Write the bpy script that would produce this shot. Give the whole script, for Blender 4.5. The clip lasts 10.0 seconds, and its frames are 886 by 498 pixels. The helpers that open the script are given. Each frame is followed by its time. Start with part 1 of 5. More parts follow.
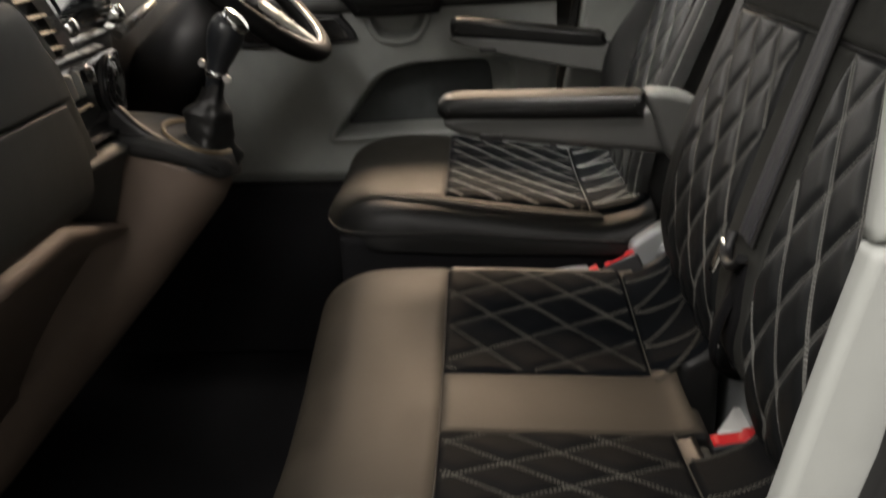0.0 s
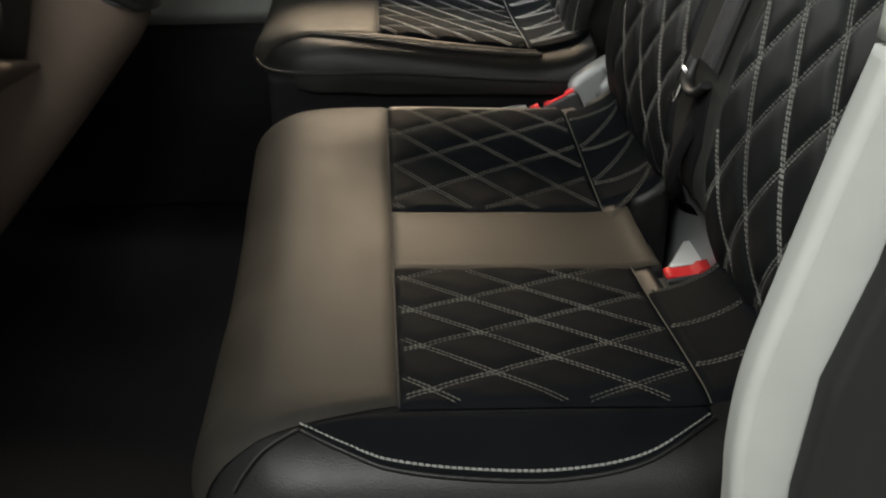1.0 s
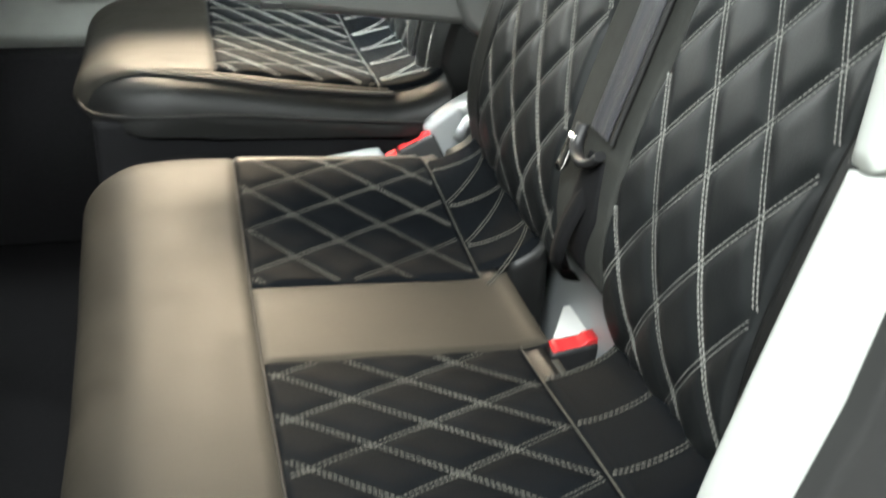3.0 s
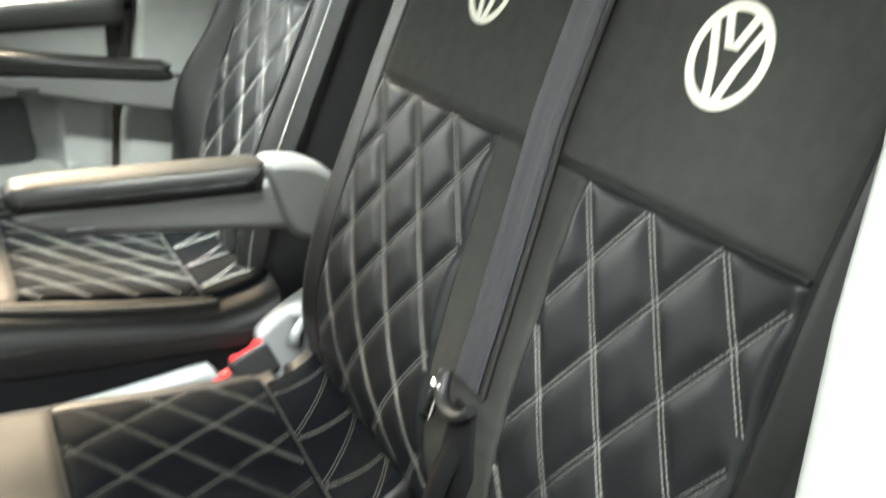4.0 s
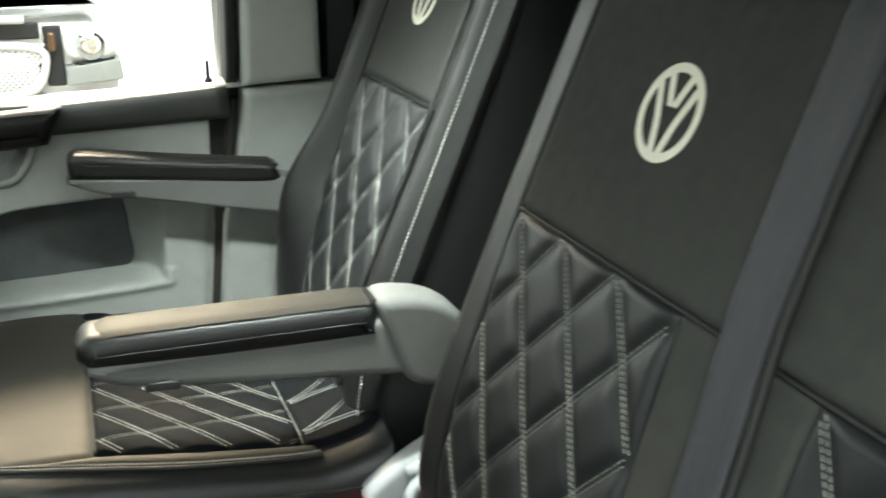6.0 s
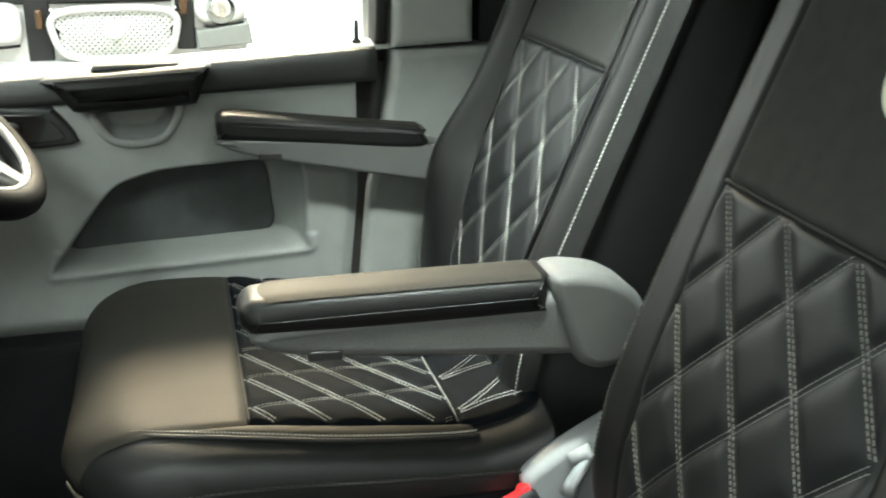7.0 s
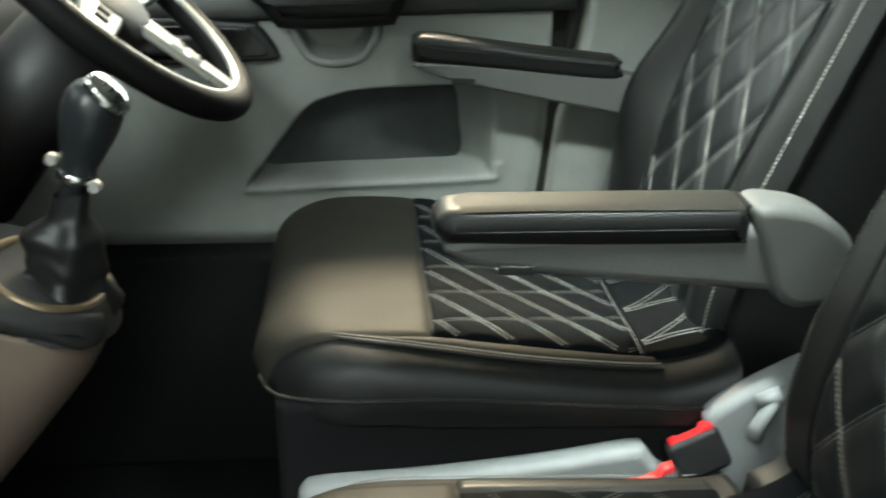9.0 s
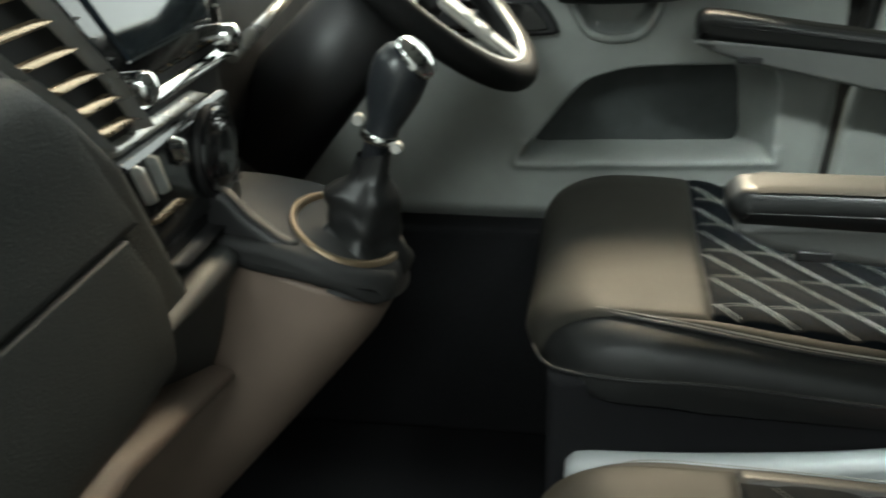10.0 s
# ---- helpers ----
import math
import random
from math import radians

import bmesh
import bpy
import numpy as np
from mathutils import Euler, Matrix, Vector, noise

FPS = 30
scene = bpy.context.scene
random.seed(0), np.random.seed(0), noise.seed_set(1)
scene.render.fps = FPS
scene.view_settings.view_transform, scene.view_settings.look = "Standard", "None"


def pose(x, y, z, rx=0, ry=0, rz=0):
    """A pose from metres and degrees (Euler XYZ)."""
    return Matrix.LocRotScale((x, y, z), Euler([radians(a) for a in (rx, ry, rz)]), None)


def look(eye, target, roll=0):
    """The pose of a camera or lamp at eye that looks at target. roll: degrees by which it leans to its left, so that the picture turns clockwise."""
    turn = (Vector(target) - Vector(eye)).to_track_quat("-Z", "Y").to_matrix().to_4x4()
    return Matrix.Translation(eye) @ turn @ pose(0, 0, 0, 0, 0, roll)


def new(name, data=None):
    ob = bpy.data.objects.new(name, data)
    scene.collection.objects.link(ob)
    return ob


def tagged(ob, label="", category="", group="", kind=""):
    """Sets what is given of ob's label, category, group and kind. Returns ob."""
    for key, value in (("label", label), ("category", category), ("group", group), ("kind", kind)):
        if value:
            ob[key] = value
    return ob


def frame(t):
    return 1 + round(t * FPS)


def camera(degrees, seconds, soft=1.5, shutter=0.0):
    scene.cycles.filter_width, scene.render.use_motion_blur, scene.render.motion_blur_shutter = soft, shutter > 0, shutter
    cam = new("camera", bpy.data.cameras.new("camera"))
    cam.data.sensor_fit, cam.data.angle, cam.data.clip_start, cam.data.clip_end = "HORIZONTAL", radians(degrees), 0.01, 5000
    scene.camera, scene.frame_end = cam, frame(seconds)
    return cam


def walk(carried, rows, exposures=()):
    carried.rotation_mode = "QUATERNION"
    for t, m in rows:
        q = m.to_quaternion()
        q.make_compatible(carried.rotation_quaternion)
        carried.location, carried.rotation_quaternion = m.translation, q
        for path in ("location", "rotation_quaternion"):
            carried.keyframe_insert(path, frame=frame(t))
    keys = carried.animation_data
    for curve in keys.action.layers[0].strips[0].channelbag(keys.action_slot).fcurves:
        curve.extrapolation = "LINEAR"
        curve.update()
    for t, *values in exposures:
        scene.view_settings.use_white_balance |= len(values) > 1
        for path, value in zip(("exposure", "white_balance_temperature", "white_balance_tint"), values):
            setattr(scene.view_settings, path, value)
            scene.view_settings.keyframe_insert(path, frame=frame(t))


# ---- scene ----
cam = camera(46.25, 10.0, 1.8, 0.5)
PATH = [
    (0.0, (0.2026, -0.5679, 0.9751), (0.1665, 0.3794, 0.6566), -1.78),
    (0.5, (0.1568, -0.5557, 0.9481), (0.1759, 0.3630, 0.5536), -1.33),
    (1.0, (0.1500, -0.5350, 0.9331), (0.2035, 0.3594, 0.4890), -0.39),
    (1.5, (0.1465, -0.5145, 0.9273), (0.2392, 0.3712, 0.4724), 0.66),
    (2.0, (0.1348, -0.4871, 0.9278), (0.2759, 0.3886, 0.4660), 2.01),
    (2.2, (0.1300, -0.4790, 0.9290), (0.2830, 0.3935, 0.4655), 2.05),
    (3.5, (0.0913, -0.3301, 1.0145), (0.4075, 0.5270, 0.6003), 2.97),
    (4.0, (0.0885, -0.2692, 1.0726), (0.5075, 0.5659, 0.7163), 1.78),
    (4.5, (0.1146, -0.2162, 1.1048), (0.5892, 0.6125, 0.8083), 1.88),
    (5.0, (0.1327, -0.1633, 1.1205), (0.5963, 0.6721, 0.8251), 1.26),
    (5.5, (0.1424, -0.1107, 1.1216), (0.5421, 0.7527, 0.8135), 0.79),
    (6.0, (0.1603, -0.0370, 1.1072), (0.4854, 0.8537, 0.7896), 0.11),
    (6.2, (0.1576, -0.0127, 1.1037), (0.4551, 0.8857, 0.7807), -0.40),
    (7.3, (0.0895, 0.0635, 1.0654), (0.3084, 0.9766, 0.7215), 0.95),
    (7.5, (0.0871, 0.0695, 1.0555), (0.2963, 0.9843, 0.7099), 1.22),
    (8.0, (0.0819, 0.0696, 1.0494), (0.2689, 0.9836, 0.6895), 1.34),
    (8.5, (0.0842, 0.0612, 1.0430), (0.2354, 0.9772, 0.6716), 1.40),
    (9.0, (0.0712, 0.0497, 1.0388), (0.1492, 0.9710, 0.6579), 0.88),
    (9.5, (0.0355, 0.0413, 1.0305), (0.0115, 0.9637, 0.6450), 0.35),
    (10.0, (0.0198, 0.0503, 1.0223), (-0.1244, 0.9585, 0.6295), -0.90),
]
walk(cam, [(t, look(eye, target, roll)) for t, eye, target, roll in PATH],
     [(0, -1.4, 7100, 17), (0.6, -1.38, 6900, 13), (1.2, -1.1, 6700, 10), (1.5, -0.92, 6650, 10), (1.8, -0.24, 6450, 9), (2.0, 0.46, 6350, 8), (2.4, 0.48, 6350, 8),
      (3.5, 0.40, 6480, 5), (4.2, 0.74, 6550, 8), (4.6, 0.72, 6700, 12), (5.2, 0.54, 6650, 9), (5.6, 0.27, 6450, 2), (6.2, 0.03, 6450, 2), (7.5, -0.10, 6400, -1),
      (8.3, -0.23, 6350, -2), (9.0, -0.36, 6300, -2), (9.5, -0.48, 6300, -1), (10.0, -0.66, 6300, 0)])

# ---- light ----
world = bpy.data.worlds.new("workshop_light")
scene.world = world
world.use_nodes = True
wn = world.node_tree.nodes["Background"]
wn.inputs[0].default_value = (0.93, 1.0, 0.97, 1)
wn.inputs[1].default_value = 0.08


def area_lamp(name, eye, target, sx, sy, power, color):
    data = bpy.data.lights.new(name, "AREA")
    data.shape, data.size, data.size_y, data.energy, data.color = "RECTANGLE", sx, sy, power, color
    ob = new(name, data)
    ob.matrix_world = look(eye, target)
    return ob


# a warm lamp high beyond the far window, tubes beside the open door and ahead of the cab
warm = area_lamp("workshop_lamp_warm", (0.30, 4.50, 2.97), (0.15, 0.9, 0.55), 1.6, 0.6, 64, (1.0, 0.79, 0.55))
warm.data.spread = radians(60)
# unseen lamp, added to whiten the parked van
area_lamp("van_fill_light", (-0.1, 2.0, 2.6), (-0.1, 3.4, 0.7), 2.0, 0.6, 110, (0.97, 1.0, 0.98))
area_lamp("workshop_tubes_near", (-0.20, -1.20, 2.48), (0.38, 0.15, 0.6), 1.8, 0.8, 155, (0.97, 1.0, 0.99))
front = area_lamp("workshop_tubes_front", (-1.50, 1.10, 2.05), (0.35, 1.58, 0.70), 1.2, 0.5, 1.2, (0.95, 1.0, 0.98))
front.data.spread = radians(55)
cab = area_lamp("cab_roof_light", (0.38, 0.90, 1.322), (0.44, 1.22, 0.55), 0.18, 0.08, 6.2, (0.96, 1.0, 0.97))
cab.data.spread = radians(68)


# ---- materials ----
def material(name, color, rough=0.5, metal=0.0, vary=0.15, scale=30.0, bump=0.0, bump_scale=400.0, cell=False,
             coat=0.0, spec=0.5, patch_scale=4.0, crease=0.0):
    m = bpy.data.materials.new(name)
    m.use_nodes = True
    nt = m.node_tree
    b = nt.nodes["Principled BSDF"]
    b.inputs["Metallic"].default_value = metal
    b.inputs["Specular IOR Level"].default_value = spec
    b.inputs["Coat Weight"].default_value = coat
    co = nt.nodes.new("ShaderNodeTexCoord")
    n1 = nt.nodes.new("ShaderNodeTexNoise")
    n1.inputs["Scale"].default_value, n1.inputs["Detail"].default_value = scale, 6
    n2 = nt.nodes.new("ShaderNodeTexNoise")
    n2.inputs["Scale"].default_value, n2.inputs["Detail"].default_value = patch_scale, 4
    nt.links.new(co.outputs["Object"], n1.inputs["Vector"])
    nt.links.new(co.outputs["Object"], n2.inputs["Vector"])
    add = nt.nodes.new("ShaderNodeMath")
    add.operation = "ADD"
    nt.links.new(n1.outputs["Fac"], add.inputs[0])
    nt.links.new(n2.outputs["Fac"], add.inputs[1])
    rng = nt.nodes.new("ShaderNodeMapRange")
    rng.inputs["From Min"].default_value, rng.inputs["From Max"].default_value = 0.6, 1.4
    rng.inputs["To Min"].default_value, rng.inputs["To Max"].default_value = 1 - vary, 1 + vary
    nt.links.new(add.outputs[0], rng.inputs["Value"])
    mul = nt.nodes.new("ShaderNodeVectorMath")
    mul.operation = "SCALE"
    mul.inputs[0].default_value = color
    nt.links.new(rng.outputs["Result"], mul.inputs["Scale"])
    nt.links.new(mul.outputs["Vector"], b.inputs["Base Color"])
    rr = nt.nodes.new("ShaderNodeMapRange")
    rr.inputs["From Min"].default_value, rr.inputs["From Max"].default_value = 0.6, 1.4
    rr.inputs["To Min"].default_value, rr.inputs["To Max"].default_value = max(rough - 0.07, 0.02), min(rough + 0.07, 1)
    nt.links.new(add.outputs[0], rr.inputs["Value"])
    nt.links.new(rr.outputs["Result"], b.inputs["Roughness"])
    if bump > 0:
        if cell:
            tx = nt.nodes.new("ShaderNodeTexVoronoi")
            out = tx.outputs["Distance"]
        else:
            tx = nt.nodes.new("ShaderNodeTexNoise")
            tx.inputs["Detail"].default_value = 3
            out = tx.outputs["Fac"]
        tx.inputs["Scale"].default_value = bump_scale
        nt.links.new(co.outputs["Object"], tx.inputs["Vector"])
        bp = nt.nodes.new("ShaderNodeBump")
        bp.inputs["Strength"].default_value, bp.inputs["Distance"].default_value = bump, 0.001
        nt.links.new(out, bp.inputs["Height"])
        nt.links.new(bp.outputs["Normal"], b.inputs["Normal"])
        if crease > 0:
            cr = nt.nodes.new("ShaderNodeTexNoise")
            cr.inputs["Scale"].default_value, cr.inputs["Detail"].default_value, cr.inputs["Distortion"].default_value = 13.0, 2, 0.6
            nt.links.new(co.outputs["Object"], cr.inputs["Vector"])
            b2 = nt.nodes.new("ShaderNodeBump")
            b2.inputs["Strength"].default_value, b2.inputs["Distance"].default_value = crease, 0.006
            nt.links.new(cr.outputs["Fac"], b2.inputs["Height"])
            nt.links.new(b2.outputs["Normal"], bp.inputs["Normal"])
    return m


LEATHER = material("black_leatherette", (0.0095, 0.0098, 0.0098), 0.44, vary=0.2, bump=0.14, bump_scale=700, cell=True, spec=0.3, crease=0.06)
# on the armrest tops this paler tone stands in for light
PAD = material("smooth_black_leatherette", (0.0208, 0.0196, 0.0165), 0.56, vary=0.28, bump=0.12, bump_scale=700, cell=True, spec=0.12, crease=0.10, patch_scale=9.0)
QUILT = material("quilted_leatherette", (0.0048, 0.0056, 0.0068), 0.64, vary=0.25, bump=0.14, bump_scale=700, cell=True, spec=0.024)
# same leather as QUILT; paler and glossier copy carries the backrests' sheen
BACK_QUILT = material("quilted_leatherette_sheen", (0.0118, 0.0130, 0.0138), 0.40, vary=0.2, bump=0.12, bump_scale=700, cell=True, spec=0.25)
CLOTH = material("grey_flat_fabric", (0.039, 0.040, 0.037), 0.85, vary=0.30, scale=60, bump=0.5, bump_scale=1200, spec=0.15)
DARK_CLOTH = material("black_side_fabric", (0.008, 0.008, 0.009), 0.9, vary=0.2, bump=0.4, bump_scale=900, spec=0.15)
THREAD = material("white_thread", (0.22, 0.22, 0.205), 0.7, vary=0.12, spec=0.3)
DULL_THREAD = material("worn_grey_thread", (0.085, 0.083, 0.072), 0.8, vary=0.2, spec=0.2)
SEAM = material("seam_shadow_piping", (0.006, 0.006, 0.006), 0.7, vary=0.1)
PLASTIC = material("mid_grey_plastic", (0.30, 0.314, 0.30), 0.55, vary=0.10, bump=0.3, bump_scale=500)
LIGHT_PLASTIC = material("light_grey_plastic", (0.47, 0.488, 0.465), 0.5, vary=0.06, bump=0.14, bump_scale=500)
ARM_PLASTIC = material("armrest_grey_plastic", (0.110, 0.112, 0.108), 0.55, vary=0.08, bump=0.4, bump_scale=500)
PALE_PLASTIC = material("pale_grey_seat_base_plastic", (0.32, 0.335, 0.34), 0.45, vary=0.06, bump=0.3, bump_scale=400)
BLACK_PLASTIC = material("black_plastic", (0.016, 0.016, 0.017), 0.5, vary=0.15, bump=0.4, bump_scale=500)
POCKET_SHADE = material("dark_grey_pocket_shade", (0.075, 0.082, 0.082), 0.9, vary=0.25, bump=0.4, bump_scale=300, spec=0.2)
AMBER = material("amber_indicator_lens", (0.10, 0.05, 0.02), 0.2, vary=0.1, coat=0.4)
WHITE_PLASTIC = material("white_grille_plastic", (0.78, 0.78, 0.76), 0.4, vary=0.04)
DASH = material("dark_grey_dash_plastic", (0.034, 0.036, 0.034), 0.6, vary=0.12, bump=0.5, bump_scale=450)
BEIGE = material("warm_grey_console_plastic", (0.150, 0.112, 0.088), 0.6, vary=0.1, bump=0.3, bump_scale=450)
RUBBER = material("black_rubber", (0.012, 0.012, 0.012), 0.75, vary=0.15)
CARPET = material("black_carpet", (0.010, 0.010, 0.011), 0.95, vary=0.4, scale=120, bump=1.0, bump_scale=900, spec=0.1)
CHROME = material("chrome_trim", (0.75, 0.75, 0.74), 0.14, metal=1.0, vary=0.05)
SILVER = material("satin_silver_plastic", (0.60, 0.59, 0.56), 0.30, metal=0.6, vary=0.06)
PIANO = material("gloss_black_plastic", (0.010, 0.010, 0.011), 0.14, vary=0.1, coat=0.5)
KNOB = material("satin_black_knob", (0.016, 0.018, 0.021), 0.30, vary=0.12, bump=0.1, bump_scale=500, spec=0.5)
WHEEL = material("matt_black_wheel_leather", (0.009, 0.009, 0.009), 0.6, vary=0.15, bump=0.2, bump_scale=600, cell=True, spec=0.10)
BRONZE = material("brushed_warm_trim", (0.52, 0.40, 0.27), 0.28, metal=0.9, vary=0.1)
RING = material("dull_bronze_trim", (0.20, 0.15, 0.095), 0.42, metal=0.7, vary=0.12)
RED = material("red_button_plastic", (0.72, 0.03, 0.035), 0.4, vary=0.08)
WEB = material("black_belt_webbing", (0.025, 0.025, 0.032), 0.36, vary=0.15, bump=0.8, bump_scale=1500)
EMBLEM = material("pale_cream_emblem_print", (0.72, 0.70, 0.58), 0.5, vary=0.05)
HEADLINER = material("pale_grey_headliner", (0.38, 0.38, 0.36), 0.9, vary=0.08, bump=0.5, bump_scale=700)
BODY_WHITE = material("white_body_paint", (0.80, 0.80, 0.78), 0.3, vary=0.03, coat=0.5)
CONCRETE = material("workshop_concrete", (0.42, 0.42, 0.40), 0.7, vary=0.15, scale=8, bump=0.3, bump_scale=60)
SCREEN = material("dark_glass_screen", (0.03, 0.04, 0.05), 0.08, vary=0.1, coat=0.6)
METAL = material("grey_belt_metal", (0.30, 0.30, 0.29), 0.35, metal=0.9, vary=0.1)


def glass_material():
    m = bpy.data.materials.new("clear_glass")
    m.use_nodes = True
    b = m.node_tree.nodes["Principled BSDF"]
    b.inputs["Base Color"].default_value = (0.95, 1, 0.98, 1)
    b.inputs["Roughness"].default_value = 0.02
    b.inputs["Transmission Weight"].default_value = 1.0
    b.inputs["IOR"].default_value = 1.05
    return m


GLASS = glass_material()


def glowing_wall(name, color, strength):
    """A wall that gives off light by its own emission."""
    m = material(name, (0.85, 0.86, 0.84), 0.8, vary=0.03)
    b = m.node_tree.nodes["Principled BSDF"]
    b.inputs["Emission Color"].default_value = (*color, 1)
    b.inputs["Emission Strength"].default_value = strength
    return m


BACKDROP = glowing_wall("glowing_workshop_wall", (0.97, 1.0, 0.98), 4.0)
# two unseen walls, added as glowing fills for the cab
FRONT_FILL = glowing_wall("front_fill_glow", (0.95, 1.0, 0.97), 0.4)
NEAR_FILL = glowing_wall("near_fill_glow", (0.97, 1.0, 0.99), 0.42)


# ---- building helpers ----
def mesh_of(name, verts, faces, mat, smooth=True):
    me = bpy.data.meshes.new(name)
    me.from_pydata([tuple(map(float, v)) for v in verts], [], faces)
    me.materials.append(mat)
    bm = bmesh.new()
    bm.from_mesh(me)
    bmesh.ops.recalc_face_normals(bm, faces=bm.faces)
    bm.to_mesh(me)
    bm.free()
    if smooth:
        me.polygons.foreach_set("use_smooth", [len(p.vertices) < 6 for p in me.polygons])
    return me


def thing(name, label, category, group="", kind="", at=(0, 0, 0)):
    ob = new(name)
    ob.empty_display_size = 0.05
    ob.location = at
    return tagged(ob, label, category, group, kind)


def part(name, geo, mat, parent=None, label="", kind="", smooth=True):
    """Links one mesh (verts, faces) under its thing; coordinates are the world's."""
    ob = new(name, mesh_of(name, geo[0], geo[1], mat, smooth))
    if parent is not None:
        ob.parent = parent
        off = parent.location if parent.data is None else Vector((0, 0, 0))
        ob.matrix_parent_inverse = Matrix.Translation(-off)
    return tagged(ob, label, kind=kind)


def setting(name, geo, mat, label, category="", smooth=False):
    return tagged(new(name, mesh_of(name, geo[0], geo[1], mat, smooth)), label, category, kind="structure")


def join(*geos):
    v, f = [], []
    for gv, gf in geos:
        k = len(v)
        v.extend(gv)
        f.extend([tuple(i + k for i in q) for q in gf])
    return v, f


def sheet(P, wrap_u=False, wrap_v=False):
    """Quads over an array of points (n, m, 3)."""
    n, m = P.shape[:2]
    v = P.reshape(-1, 3)
    f = []
    for i in range(n if wrap_u else n - 1):
        for j in range(m if wrap_v else m - 1):
            a, b = i * m + j, i * m + (j + 1) % m
            c, d = ((i + 1) % n) * m + (j + 1) % m, ((i + 1) % n) * m + j
            f.append((a, b, c, d))
    return list(map(tuple, v)), f


def smooth_line(pts, step=0.01, closed=False):
    """A Catmull-Rom line through points, sampled evenly."""
    P = np.array(pts, float)
    n = len(P)
    out = []
    for i in range(n if closed else n - 1):
        if closed:
            p0, p1, p2, p3 = P[(i - 1) % n], P[i], P[(i + 1) % n], P[(i + 2) % n]
        else:
            p0, p1, p2, p3 = P[max(i - 1, 0)], P[i], P[i + 1], P[min(i + 2, n - 1)]
        k = max(2, int(np.linalg.norm(p2 - p1) / step))
        for t in np.arange(k) / k:
            out.append(0.5 * (2 * p1 + (p2 - p0) * t + (2 * p0 - 5 * p1 + 4 * p2 - p3) * t ** 2
                              + (3 * p1 - p0 - 3 * p2 + p3) * t ** 3))
    if not closed:
        out.append(P[-1])
    return np.array(out)


def inside_distance(poly, X, Z):
    """Distance to a closed outline, positive inside."""
    P = np.array(poly, float)
    Q = np.roll(P, -1, 0)
    if X.ndim == 1:
        ax, az, bx, bz = P[:, 0], P[:, 1], Q[:, 0], Q[:, 1]
        dx, dz = bx - ax, bz - az
        U, V = X[:, None], Z[:, None]
        t = np.clip(((U - ax) * dx + (V - az) * dz) / (dx * dx + dz * dz + 1e-12), 0, 1)
        best = np.sqrt(np.min((U - ax - t * dx) ** 2 + (V - az - t * dz) ** 2, axis=1))
        odd = np.sum(((az > V) != (bz > V)) & (U < dx * (V - az) / (dz + 1e-12) + ax), axis=1) % 2 == 1
        return np.where(odd, best, -best)
    best = np.full(X.shape, 9.0)
    odd = np.zeros(X.shape, bool)
    for (ax, az), (bx, bz) in zip(P, Q):
        dx, dz = bx - ax, bz - az
        t = np.clip(((X - ax) * dx + (Z - az) * dz) / (dx * dx + dz * dz + 1e-12), 0, 1)
        best = np.minimum(best, np.hypot(X - ax - t * dx, Z - az - t * dz))
        odd ^= ((az > Z) != (bz > Z)) & (X < (bx - ax) * (Z - az) / (bz - az + 1e-12) + ax)
    return np.where(odd, best, -best)


def inset_rings(O, depths):
    """The outline moved inwards to each depth; points are pushed on until they lie deep enough."""
    area = 0.5 * np.sum(O[:, 0] * np.roll(O[:, 1], -1) - np.roll(O[:, 0], -1) * O[:, 1])
    t = np.roll(O, -1, 0) - np.roll(O, 1, 0)
    t /= np.linalg.norm(t, axis=1)[:, None] + 1e-12
    n = np.stack([-t[:, 1], t[:, 0]], 1) * (1 if area > 0 else -1)
    out, e = [], 2e-4
    for d in depths:
        Q = O + n * d
        for _ in range(4 if d > 0.0015 else 0):
            x, z = Q[:, 0], Q[:, 1]
            sd = inside_distance(O, x, z)
            g = np.stack([inside_distance(O, x + e, z) - inside_distance(O, x - e, z),
                          inside_distance(O, x, z + e) - inside_distance(O, x, z - e)], 1) / (2 * e)
            k = np.linalg.norm(g, axis=1)[:, None]
            Q = Q + np.where(k > 0.3, g / (k + 1e-9), 0) * np.clip(d - sd, 0, 0.004)[:, None]
        out.append(Q)
    return out


def cap_order(O, ring):
    """The points of an inset ring that keep the outline's order, to close its end with one face."""
    t = np.roll(O, -1, 0) - np.roll(O, 1, 0)
    keep = [0]
    for i in range(1, len(ring)):
        if np.dot(ring[i] - ring[keep[-1]], t[i]) > 0 and np.linalg.norm(ring[i] - ring[keep[-1]]) > 3e-4:
            keep.append(i)
    while len(keep) > 4 and np.dot(ring[keep[0]] - ring[keep[-1]], t[0]) <= 0:
        keep.pop()
    return keep


def even(O, step):
    """Adds points on long edges, so that all are shorter than about two steps."""
    out = []
    for a, b in zip(O, np.roll(O, -1, 0)):
        k = min(max(1, int(np.linalg.norm(b - a) / (2 * step))), 60)
        out += [a + (b - a) * i / k for i in range(k)]
    return np.array(out)


